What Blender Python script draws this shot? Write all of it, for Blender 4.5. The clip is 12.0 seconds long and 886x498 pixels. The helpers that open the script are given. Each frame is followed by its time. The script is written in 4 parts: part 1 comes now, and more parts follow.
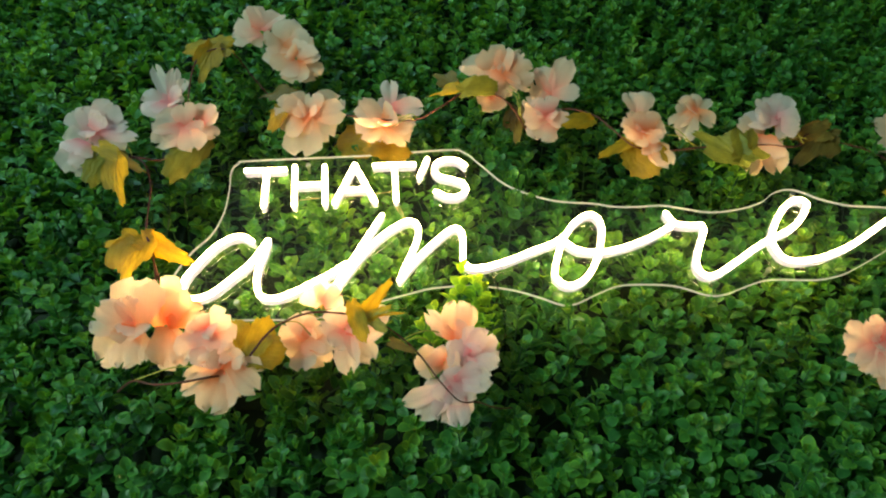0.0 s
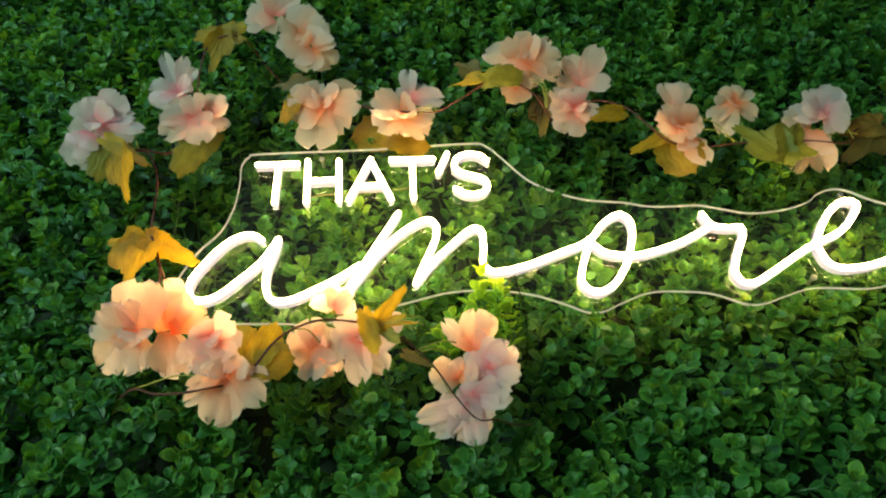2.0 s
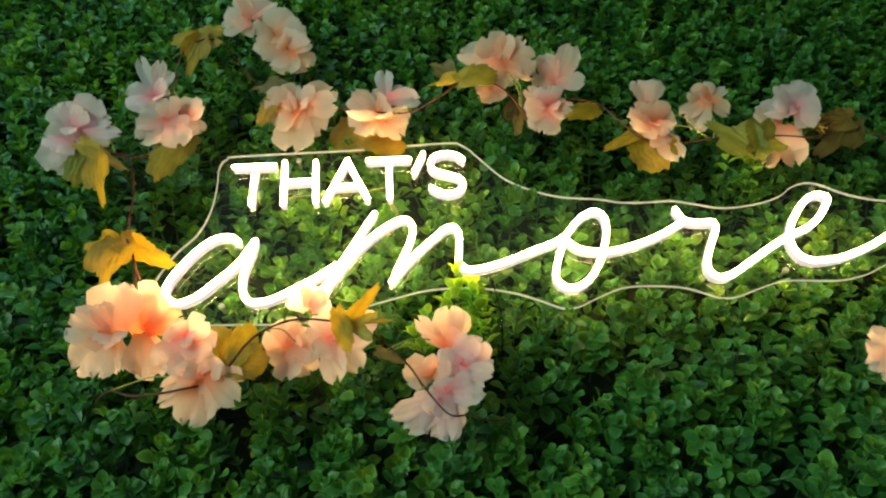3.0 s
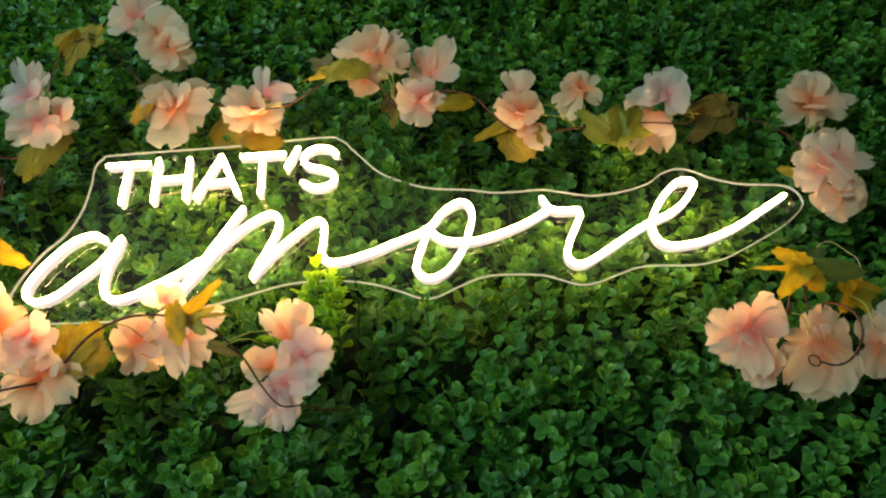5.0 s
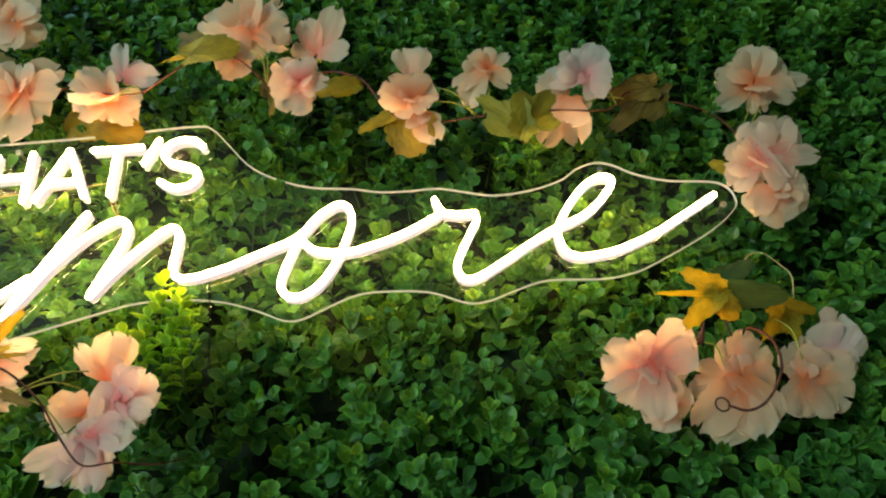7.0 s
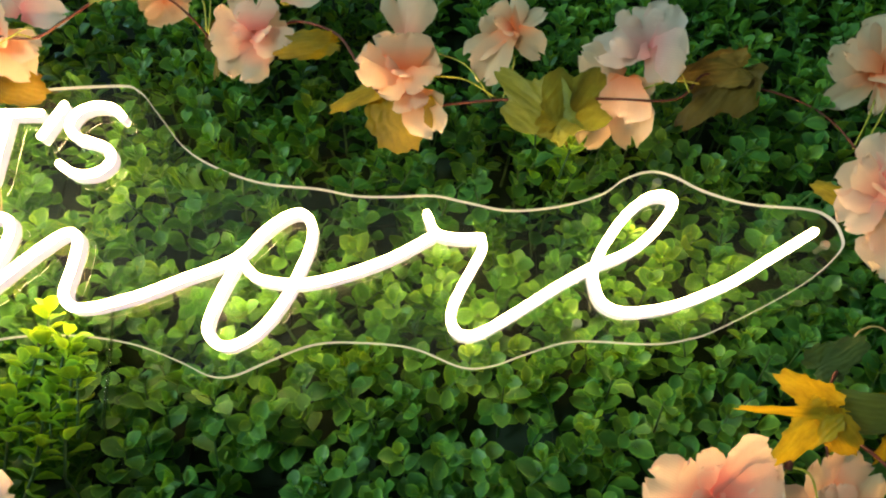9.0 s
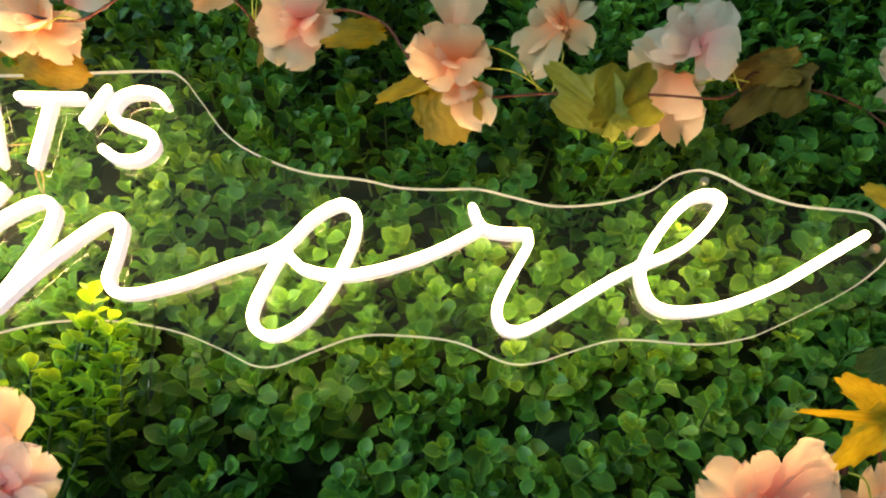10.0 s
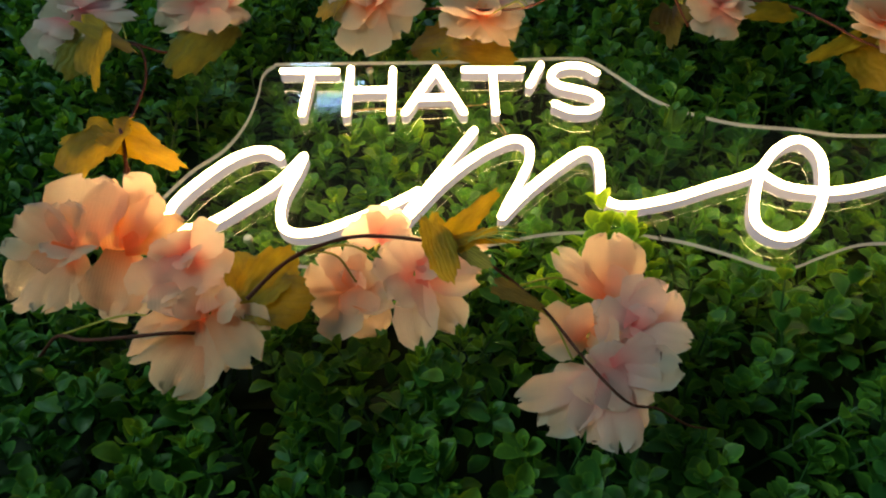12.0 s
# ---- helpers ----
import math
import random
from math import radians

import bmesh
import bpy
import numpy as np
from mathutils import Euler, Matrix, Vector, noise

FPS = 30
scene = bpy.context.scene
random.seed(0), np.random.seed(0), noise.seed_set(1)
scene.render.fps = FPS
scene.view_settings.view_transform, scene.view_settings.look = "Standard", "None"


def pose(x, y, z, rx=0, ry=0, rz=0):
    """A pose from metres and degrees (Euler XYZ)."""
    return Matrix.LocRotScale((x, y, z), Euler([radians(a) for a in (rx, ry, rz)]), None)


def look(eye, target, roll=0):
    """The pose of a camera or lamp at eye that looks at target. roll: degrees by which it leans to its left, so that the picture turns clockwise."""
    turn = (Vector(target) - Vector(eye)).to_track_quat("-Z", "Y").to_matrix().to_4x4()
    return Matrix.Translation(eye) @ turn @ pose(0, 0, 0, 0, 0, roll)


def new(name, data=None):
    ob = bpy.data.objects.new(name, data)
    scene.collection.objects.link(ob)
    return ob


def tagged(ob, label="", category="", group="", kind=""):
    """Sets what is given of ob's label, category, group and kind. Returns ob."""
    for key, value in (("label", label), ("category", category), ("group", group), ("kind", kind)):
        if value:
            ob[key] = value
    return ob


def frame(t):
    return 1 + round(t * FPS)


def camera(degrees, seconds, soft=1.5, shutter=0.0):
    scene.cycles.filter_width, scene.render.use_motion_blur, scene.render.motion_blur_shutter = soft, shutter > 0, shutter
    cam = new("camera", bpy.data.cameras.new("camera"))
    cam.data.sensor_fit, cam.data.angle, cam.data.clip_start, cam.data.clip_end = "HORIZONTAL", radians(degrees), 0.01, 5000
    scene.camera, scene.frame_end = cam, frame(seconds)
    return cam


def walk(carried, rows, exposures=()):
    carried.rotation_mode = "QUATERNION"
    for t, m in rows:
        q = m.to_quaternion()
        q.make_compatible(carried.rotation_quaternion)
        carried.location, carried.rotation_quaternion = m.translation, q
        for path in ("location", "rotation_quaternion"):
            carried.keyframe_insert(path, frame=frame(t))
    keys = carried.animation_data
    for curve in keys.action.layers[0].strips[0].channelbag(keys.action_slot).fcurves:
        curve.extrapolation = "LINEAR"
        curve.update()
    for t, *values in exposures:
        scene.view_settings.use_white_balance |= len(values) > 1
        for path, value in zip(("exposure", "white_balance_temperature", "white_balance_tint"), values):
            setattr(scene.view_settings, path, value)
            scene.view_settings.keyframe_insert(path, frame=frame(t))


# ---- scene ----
cam = camera(70.0, 12.0, soft=2.15)
PATH = [
    (0, (0.184, -0.711, 1.419), (0.336, 0.933, 2.548), -6.0),
    (0.5, (0.181, -0.701, 1.431), (0.319, 0.957, 2.541), -5.4),
    (1, (0.185, -0.69, 1.449), (0.313, 0.985, 2.535), -5.1),
    (1.5, (0.193, -0.682, 1.465), (0.299, 1.005, 2.534), -4.9),
    (2, (0.193, -0.683, 1.465), (0.272, 0.991, 2.558), -3.9),
    (2.5, (0.2, -0.686, 1.458), (0.304, 0.974, 2.569), -4.8),
    (3, (0.217, -0.686, 1.456), (0.313, 0.983, 2.553), -5.1),
    (3.5, (0.254, -0.686, 1.451), (0.347, 0.994, 2.532), -5.0),
    (5.5, (0.438, -0.694, 1.433), (0.542, 0.987, 2.512), -6.9),
    (6, (0.47, -0.676, 1.452), (0.549, 1.03, 2.492), -6.6),
    (6.5, (0.471, -0.671, 1.486), (0.59, 1.03, 2.531), -9.4),
    (7, (0.547, -0.629, 1.533), (0.642, 1.119, 2.502), -6.6),
    (9, (0.582, -0.495, 1.711), (0.614, 1.352, 2.479), -2.0),
    (9.5, (0.574, -0.491, 1.713), (0.615, 1.354, 2.485), -1.8),
    (10, (0.546, -0.489, 1.712), (0.568, 1.362, 2.468), -0.5),
    (10.5, (0.5, -0.493, 1.681), (0.485, 1.319, 2.526), 1.6),
    (11, (0.428, -0.473, 1.616), (0.377, 1.279, 2.579), 4.3),
    (11.5, (0.278, -0.425, 1.553), (0.217, 1.189, 2.733), 3.7),
    (12, (0.147, -0.392, 1.51), (0.118, 1.164, 2.767), 0.4),
]
walk(cam, [(t, look(eye, target, roll)) for t, eye, target, roll in PATH],
     [(0, 0.20, 6600, 3), (2.5, 0.06, 6650, 6), (6.5, 0.11, 6950, 11), (9, 0.33, 6900, 13), (10.5, 0.26, 6950, 13), (11, -0.02, 7000, 13),
      (11.5, -0.42, 6900, 12), (12, -0.95, 6750, 10)])

# ---- light ----
WINDOW_POWER, SKYLIGHT_POWER = 206.0, 15.0
TUBE_FRONT, TUBE_SIDE, TUBE_BACK = 56.0, 0.60, 25.0
GLOW, MILKY = (1.0, 0.65, 0.25), (0.98, 0.88, 0.88)
scene.view_settings.exposure = 0.0
world = bpy.data.worlds.new("sky")
scene.world = world
world.use_nodes = True
sky = world.node_tree.nodes.new("ShaderNodeTexSky")
sky.sky_type, sky.sun_disc, sky.sun_elevation, sky.sun_rotation = "NISHITA", False, radians(35), radians(200)
world.node_tree.links.new(sky.outputs[0], world.node_tree.nodes["Background"].inputs[0])
world.node_tree.nodes["Background"].inputs[1].default_value = 0.12


def window_lamp(name, power, m, width, height, colour):
    lamp = bpy.data.lights.new(name, "AREA")
    lamp.shape, lamp.size, lamp.size_y, lamp.energy, lamp.color = "RECTANGLE", width, height, power, colour
    ob = new(name, lamp)
    ob.matrix_world = m
    return ob


window_lamp("window_daylight", WINDOW_POWER, look((-3.17, -3.6, 2.0), (0.6, 0.0, 2.0)), 1.2, 1.5, (0.60, 0.95, 0.79))
window_lamp("skylight_daylight", SKYLIGHT_POWER, look((-0.29, -0.92, 3.46), (-0.29, -0.91, 0)), 0.3, 0.42, (0.35, 0.68, 1.0))


# ---- materials ----
def material(name):
    m = bpy.data.materials.new(name)
    m.use_nodes = True
    nt = m.node_tree
    return m, nt, nt.nodes["Principled BSDF"], nt.nodes["Material Output"]


def node(nt, kind, **values):
    n = nt.nodes.new(kind)
    for key, value in values.items():
        n.inputs[key.replace("_", " ")].default_value = value
    return n


def ramp(nt, source, stops):
    r = nt.nodes.new("ShaderNodeValToRGB")
    els = r.color_ramp.elements
    while len(els) < len(stops):
        els.new(0.5)
    for el, (p, c) in zip(els, stops):
        el.position, el.color = p, (*c, 1)
    nt.links.new(source, r.inputs[0])
    return r.outputs[0]


def mixed(nt, a, b, factor, mode="MIX"):
    n = nt.nodes.new("ShaderNodeMix")
    n.data_type, n.blend_type = "RGBA", mode
    for socket, value in ((n.inputs[0], factor), (n.inputs[6], a), (n.inputs[7], b)):
        if isinstance(value, bpy.types.NodeSocket):
            nt.links.new(value, socket)
        elif isinstance(value, (int, float)):
            socket.default_value = value
        else:
            socket.default_value = (*value, 1)
    return n.outputs[2]


def bumped(nt, bsdf, height, strength, distance):
    b = node(nt, "ShaderNodeBump", Strength=strength, Distance=distance)
    nt.links.new(height, b.inputs["Height"])
    nt.links.new(b.outputs[0], bsdf.inputs["Normal"])
    return b.outputs[0]


def noise_of(nt, scale, detail=4.0, coords="Object"):
    tc = nt.nodes.new("ShaderNodeTexCoord")
    n = node(nt, "ShaderNodeTexNoise", Scale=scale, Detail=detail)
    nt.links.new(tc.outputs[coords], n.inputs["Vector"])
    return n.outputs["Fac"]


def see_through(nt, bsdf, out, colour, share):
    """Let part of the light pass through a thin sheet."""
    t = nt.nodes.new("ShaderNodeBsdfTranslucent")
    mix = nt.nodes.new("ShaderNodeMixShader")
    mix.inputs[0].default_value = share
    nt.links.new(colour, t.inputs[0])
    nt.links.new(bsdf.outputs[0], mix.inputs[1])
    nt.links.new(t.outputs[0], mix.inputs[2])
    nt.links.new(mix.outputs[0], out.inputs[0])


def each_random(nt):
    """One number for each piece, whether a loose object or an island of a joined mesh."""
    info, geo = nt.nodes.new("ShaderNodeObjectInfo"), nt.nodes.new("ShaderNodeNewGeometry")
    add = nt.nodes.new("ShaderNodeMath")
    add.operation = "ADD"
    nt.links.new(info.outputs["Random"], add.inputs[0])
    nt.links.new(geo.outputs["Random Per Island"], add.inputs[1])
    fract = nt.nodes.new("ShaderNodeMath")
    fract.operation = "FRACT"
    nt.links.new(add.outputs[0], fract.inputs[0])
    return fract.outputs[0]


def boxwood_material(name, stops):
    m, nt, bsdf, out = material(name)
    sprig, rim_light = nt.nodes.new("ShaderNodeAttribute"), nt.nodes.new("ShaderNodeAttribute")
    sprig.attribute_name, rim_light.attribute_name = "sprig", "rim_light"
    c = ramp(nt, mixed(nt, sprig.outputs["Color"], each_random(nt), 0.4), stops)
    patch = ramp(nt, noise_of(nt, 5.0, 3.0), [(0.35, (0.82, 0.90, 0.95)), (0.65, (1.1, 1.05, 0.95))])
    c = mixed(nt, c, patch, 1.0, "MULTIPLY")
    # the light caught on leaf edges is painted into the colour as a pale rim
    c = mixed(nt, c, ramp(nt, rim_light.outputs["Fac"], [(0.60, (1.0, 1.0, 1.0)), (1.0, (2.3, 1.85, 1.5))]), 1.0, "MULTIPLY")
    fine = noise_of(nt, 240.0, 3.0)
    c = mixed(nt, c, ramp(nt, fine, [(0.3, (0.8, 0.85, 0.8)), (0.7, (1.12, 1.1, 1.0))]), 0.8, "MULTIPLY")
    nt.links.new(c, bsdf.inputs["Base Color"])
    bsdf.inputs["Roughness"].default_value = 0.46
    bsdf.inputs["Specular IOR Level"].default_value = 0.45
    bumped(nt, bsdf, fine, 0.25, 0.001)
    see_through(nt, bsdf, out, mixed(nt, c, (2.2, 1.5, 0.5), 1.0, "MULTIPLY"), 0.36)
    return m


def petal_material(name, heart, middle, rim):
    m, nt, bsdf, out = material(name)
    tc = nt.nodes.new("ShaderNodeTexCoord")
    sep = nt.nodes.new("ShaderNodeSeparateXYZ")
    nt.links.new(tc.outputs["Generated"], sep.inputs[0])
    info = nt.nodes.new("ShaderNodeObjectInfo")
    a = ramp(nt, sep.outputs[1], [(0.05, heart), (0.36, middle), (0.66, rim), (1.0, rim)])
    b = ramp(nt, sep.outputs[1], [(0.02, middle), (0.35, rim), (1.0, (0.95, 0.76, 0.68))])
    c = mixed(nt, a, b, info.outputs["Random"])
    weave = noise_of(nt, 26.0, 2.0)
    c = mixed(nt, c, ramp(nt, noise_of(nt, 3.0), [(0.3, (0.97, 0.93, 0.92)), (0.7, (1.05, 1.03, 1.02))]), 0.8, "MULTIPLY")
    nt.links.new(c, bsdf.inputs["Base Color"])
    bsdf.inputs["Roughness"].default_value = 0.8
    bsdf.inputs["Sheen Weight"].default_value = 0.15
    wave = node(nt, "ShaderNodeTexWave", Scale=7.0, Distortion=3.0, Detail=3.0)
    nt.links.new(tc.outputs["Generated"], wave.inputs["Vector"])
    bumped(nt, bsdf, mixed(nt, wave.outputs[0], weave, 0.3), 0.20, 0.002)
    see_through(nt, bsdf, out, c, 0.64)
    return m


def foliage_material(name, dark, light, share):
    m, nt, bsdf, out = material(name)
    tc = nt.nodes.new("ShaderNodeTexCoord")
    info = nt.nodes.new("ShaderNodeObjectInfo")
    c = mixed(nt, dark, light, info.outputs["Random"])
    c = mixed(nt, c, ramp(nt, noise_of(nt, 2.6, 5.0), [(0.3, (0.60, 0.58, 0.50)), (0.7, (1.25, 1.2, 1.05))]), 0.9, "MULTIPLY")
    wave = node(nt, "ShaderNodeTexWave", Scale=2.6, Distortion=7.0, Detail=3.0, Detail_Scale=1.2)
    nt.links.new(tc.outputs["Generated"], wave.inputs["Vector"])
    c = mixed(nt, c, ramp(nt, wave.outputs[0], [(0.0, (0.74, 0.70, 0.60)), (0.2, (1.0, 1.0, 1.0))]), 0.35, "MULTIPLY")
    nt.links.new(c, bsdf.inputs["Base Color"])
    bsdf.inputs["Roughness"].default_value = 0.6
    bumped(nt, bsdf, wave.outputs[0], 0.32, 0.0015)
    see_through(nt, bsdf, out, c, share)
    return m


def plain_material(name, dark, light, scale, rough, bump=0.3, depth=0.002):
    m, nt, bsdf, out = material(name)
    n = noise_of(nt, scale, 6.0)
    c = ramp(nt, n, [(0.3, dark), (0.7, light)])
    nt.links.new(c, bsdf.inputs["Base Color"])
    bsdf.inputs["Roughness"].default_value = rough
    bumped(nt, bsdf, n, bump, depth)
    return m


def glow_material(name, strength, base=(0.8, 0.8, 0.78), glow=GLOW):
    m, nt, bsdf, out = material(name)
    bsdf.inputs["Base Color"].default_value = (*base, 1)
    bsdf.inputs["Roughness"].default_value = 0.45
    bsdf.inputs["Emission Color"].default_value = (*glow, 1)
    bsdf.inputs["Emission Strength"].default_value = strength
    return m


def glass_like(name, tint, rough):
    """A clear sheet: light goes straight through, and more of it is mirrored at a grazing view."""
    m, nt, bsdf, out = material(name)
    nt.nodes.remove(bsdf)
    clear, gloss = nt.nodes.new("ShaderNodeBsdfTransparent"), nt.nodes.new("ShaderNodeBsdfGlossy")
    clear.inputs[0].default_value = (*tint, 1)
    gloss.inputs["Roughness"].default_value = rough
    weight, mix = node(nt, "ShaderNodeLayerWeight", Blend=0.5), nt.nodes.new("ShaderNodeMixShader")
    power, scaled = nt.nodes.new("ShaderNodeMath"), nt.nodes.new("ShaderNodeMath")
    power.operation, scaled.operation = "POWER", "MULTIPLY_ADD"
    power.inputs[1].default_value, scaled.inputs[1].default_value, scaled.inputs[2].default_value = 5.0, 0.95, 0.035
    nt.links.new(weight.outputs["Facing"], power.inputs[0])
    nt.links.new(power.outputs[0], scaled.inputs[0])
    nt.links.new(scaled.outputs[0], mix.inputs[0])
    nt.links.new(clear.outputs[0], mix.inputs[1])
    nt.links.new(gloss.outputs[0], mix.inputs[2])
    nt.links.new(mix.outputs[0], out.inputs[0])
    return m


BOXWOOD = boxwood_material("boxwood_leaf_plastic", [(0.0, (0.028, 0.120, 0.034)), (0.45, (0.050, 0.180, 0.038)), (0.8, (0.090, 0.240, 0.040)), (1.0, (0.15, 0.31, 0.045))])
# young leaves; the sign's light on them is put into the brighter green
YOUNG_LIT_BOXWOOD = boxwood_material("young_lit_boxwood_leaf_plastic", [(0.0, (0.13, 0.36, 0.05)), (1.0, (0.24, 0.47, 0.06))])
PETAL = {
    "peach": petal_material("peach_silk_petal", (0.93, 0.28, 0.10), (0.94, 0.46, 0.27), (0.95, 0.67, 0.52)),
    "orange": petal_material("orange_silk_petal", (0.93, 0.20, 0.03), (0.94, 0.38, 0.12), (0.95, 0.62, 0.42)),
    "pink": petal_material("pink_silk_petal", (0.90, 0.24, 0.20), (0.93, 0.47, 0.40), (0.95, 0.68, 0.59)),
    # the bluish daylight away from the sign is put into the lilac
    "lilac": petal_material("lilac_daylit_silk_petal", (0.87, 0.30, 0.34), (0.90, 0.54, 0.57), (0.90, 0.71, 0.74)),
}
GOLD_LEAF = foliage_material("amber_silk_leaf", (0.46, 0.27, 0.011), (0.60, 0.41, 0.016), 0.58)
OLIVE_LEAF = foliage_material("olive_silk_leaf", (0.19, 0.19, 0.02), (0.27, 0.25, 0.03), 0.4)
BROWN_LEAF = foliage_material("brown_silk_leaf", (0.14, 0.085, 0.012), (0.20, 0.13, 0.02), 0.35)
GREEN_LEAF = foliage_material("dark_green_silk_leaf", (0.05, 0.08, 0.015), (0.07, 0.10, 0.02), 0.25)
TWIG = plain_material("green_plastic_twig", (0.02, 0.07, 0.02), (0.04, 0.11, 0.03), 90.0, 0.5)
VINE = plain_material("red_brown_vine", (0.050, 0.010, 0.007), (0.13, 0.022, 0.013), 120.0, 0.8, 0.6)
PEDICEL = plain_material("yellow_green_stalk", (0.30, 0.28, 0.03), (0.46, 0.40, 0.06), 150.0, 0.5)
MESH_PLASTIC = plain_material("dark_green_mesh_plastic", (0.003, 0.012, 0.005), (0.006, 0.022, 0.008), 60.0, 0.8)
PLASTER = plain_material("grey_plaster", (0.42, 0.42, 0.41), (0.50, 0.50, 0.48), 7.0, 0.85)
CEILING_PAINT = plain_material("ceiling_paint", (0.26, 0.26, 0.25), (0.32, 0.32, 0.31), 5.0, 0.9)
CONCRETE = plain_material("grey_concrete", (0.18, 0.18, 0.18), (0.28, 0.27, 0.26), 6.0, 0.7, 0.4)
TIMBER = plain_material("brown_timber", (0.22, 0.12, 0.06), (0.34, 0.2, 0.1), 12.0, 0.6)
WHITE_FRAME = plain_material("white_window_paint", (0.72, 0.72, 0.70), (0.8, 0.8, 0.78), 20.0, 0.5)
STEEL = plain_material("brushed_steel", (0.55, 0.55, 0.53), (0.68, 0.68, 0.66), 300.0, 0.3)
STEEL.node_tree.nodes["Principled BSDF"].inputs["Metallic"].default_value = 1.0
FRONT_GLOW = glow_material("neon_front", TUBE_FRONT)
SIDE_GLOW = glow_material("neon_side", TUBE_SIDE, (0.10, 0.10, 0.13), MILKY)
BACK_GLOW = glow_material("neon_back_fill", TUBE_BACK)
# emission added to the board's edge in place of light guided through it
EDGE_GLOW = glow_material("emissive_acrylic_edge", 0.42, (0.22, 0.22, 0.20), (1.0, 0.88, 0.66))
ACRYLIC = glass_like("clear_acrylic", (0.965, 0.97, 0.96), 0.03)
ACRYLIC_BACK = bpy.data.materials.new("clear_acrylic_back")
ACRYLIC_BACK.use_nodes = True
_nt = ACRYLIC_BACK.node_tree
_nt.nodes.remove(_nt.nodes["Principled BSDF"])
# a trace of diffuse stands in for the glow's haze over the board
_haze = _nt.nodes.new("ShaderNodeMixShader")
_haze.inputs[0].default_value = 0.004
_nt.links.new(_nt.nodes.new("ShaderNodeBsdfTransparent").outputs[0], _haze.inputs[1])
_nt.links.new(_nt.nodes.new("ShaderNodeBsdfDiffuse").outputs[0], _haze.inputs[2])
_nt.links.new(_haze.outputs[0], _nt.nodes["Material Output"].inputs[0])
CLEAR_WIRE = glass_like("clear_wire", (0.72, 0.74, 0.66), 0.05)
COPPER_WIRE = plain_material("copper_wire", (0.40, 0.24, 0.10), (0.55, 0.36, 0.18), 200.0, 0.4)
GLASS = glass_like("window_glass", (0.95, 0.97, 0.98), 0.02)

# ---- building helpers ----
WORLD_OF = {}


def put(ob, m, parent=None):
    """Place ob at the world pose m under parent."""
    WORLD_OF[ob.name] = m
    if parent is not None:
        ob.parent = parent
        ob.matrix_basis = WORLD_OF[parent.name].inverted() @ m
    else:
        ob.matrix_basis = m
    return ob


def mesh_of(name, verts, faces, mat, smooth=True):
    me = bpy.data.meshes.new(name)
    me.from_pydata([tuple(v) for v in verts], [], faces)
    me.materials.append(mat)
    if smooth:
        me.shade_smooth()
    me.update()
    return me


def part(name, data, parent, label="", m=None):
    """One mesh object under a thing or a part, at the world pose m."""
    ob = new(name, data)
    put(ob, WORLD_OF[parent.name] if m is None else m, parent)
    return tagged(ob, label) if label else ob


def thing(name, place, label, category, group="", kind=""):
    ob = new(name)
    ob.empty_display_size = 0.05
    put(ob, Matrix.Translation(place))
    return tagged(ob, label, category, group, kind)


def boxes_mesh(name, boxes, mat, bevel=0.0):
    bm = bmesh.new()
    for (x0, y0, z0), (x1, y1, z1) in boxes:
        made = bmesh.ops.create_cube(bm, size=1.0)["verts"]
        for v in made:
            v.co = Vector(((x0 + x1) / 2 + v.co.x * (x1 - x0), (y0 + y1) / 2 + v.co.y * (y1 - y0), (z0 + z1) / 2 + v.co.z * (z1 - z0)))
    if bevel:
        bmesh.ops.bevel(bm, geom=bm.edges[:], offset=bevel, segments=2, affect="EDGES", profile=0.5)
    me = bpy.data.meshes.new(name)
    bm.to_mesh(me)
    bm.free()
    me.materials.append(mat)
    return me


def setting(name, boxes, mat, label, category, bevel=0.0):
    ob = new(name, boxes_mesh(name, boxes, mat, bevel))
    WORLD_OF[ob.name] = Matrix()
    return tagged(ob, label, category, kind="structure")


def smooth_line(points, steps=8, closed=False):
    """A Catmull-Rom line through points."""
    p = [Vector(q) for q in points]
    n, out = len(p), []
    for i in range(n if closed else n - 1):
        if closed:
            a, b, c, d = p[i - 1], p[i], p[(i + 1) % n], p[(i + 2) % n]
        else:
            b, c = p[i], p[i + 1]
            a = p[i - 1] if i else b + (b - c)
            d = p[i + 2] if i + 2 < n else c + (c - b)
        for k in range(steps):
            t = k / steps
            out.append(0.5 * (2 * b + (c - a) * t + (2 * a - 5 * b + 4 * c - d) * t * t + (3 * b - a - 3 * c + d) * t ** 3))
    if not closed:
        out.append(p[-1])
    return out


def tube_mesh(name, points, radii, mat, sides=8):
    """A round tube along points, with a radius for each end."""
    verts, faces, n = [], [], len(points)
    side = Vector((0.3, 0.9, 0.2))
    for i, p in enumerate(points):
        d = (points[min(i + 1, n - 1)] - points[max(i - 1, 0)]).normalized()
        side = (side - d * side.dot(d)).normalized()
        other = d.cross(side)
        r = radii[0] + (radii[1] - radii[0]) * i / max(1, n - 1)
        r *= 1 + 0.10 * math.sin(i * 1.7)
        for k in range(sides):
            a = 2 * math.pi * k / sides
            verts.append(p + side * (r * math.cos(a)) + other * (r * math.sin(a)))
    for i in range(n - 1):
        for k in range(sides):
            k2 = (k + 1) % sides
            faces.append((i * sides + k, i * sides + k2, (i + 1) * sides + k2, (i + 1) * sides + k))
    faces.append(tuple(range(sides))[::-1])
    faces.append(tuple((n - 1) * sides + k for k in range(sides)))
    return mesh_of(name, verts, faces, mat)


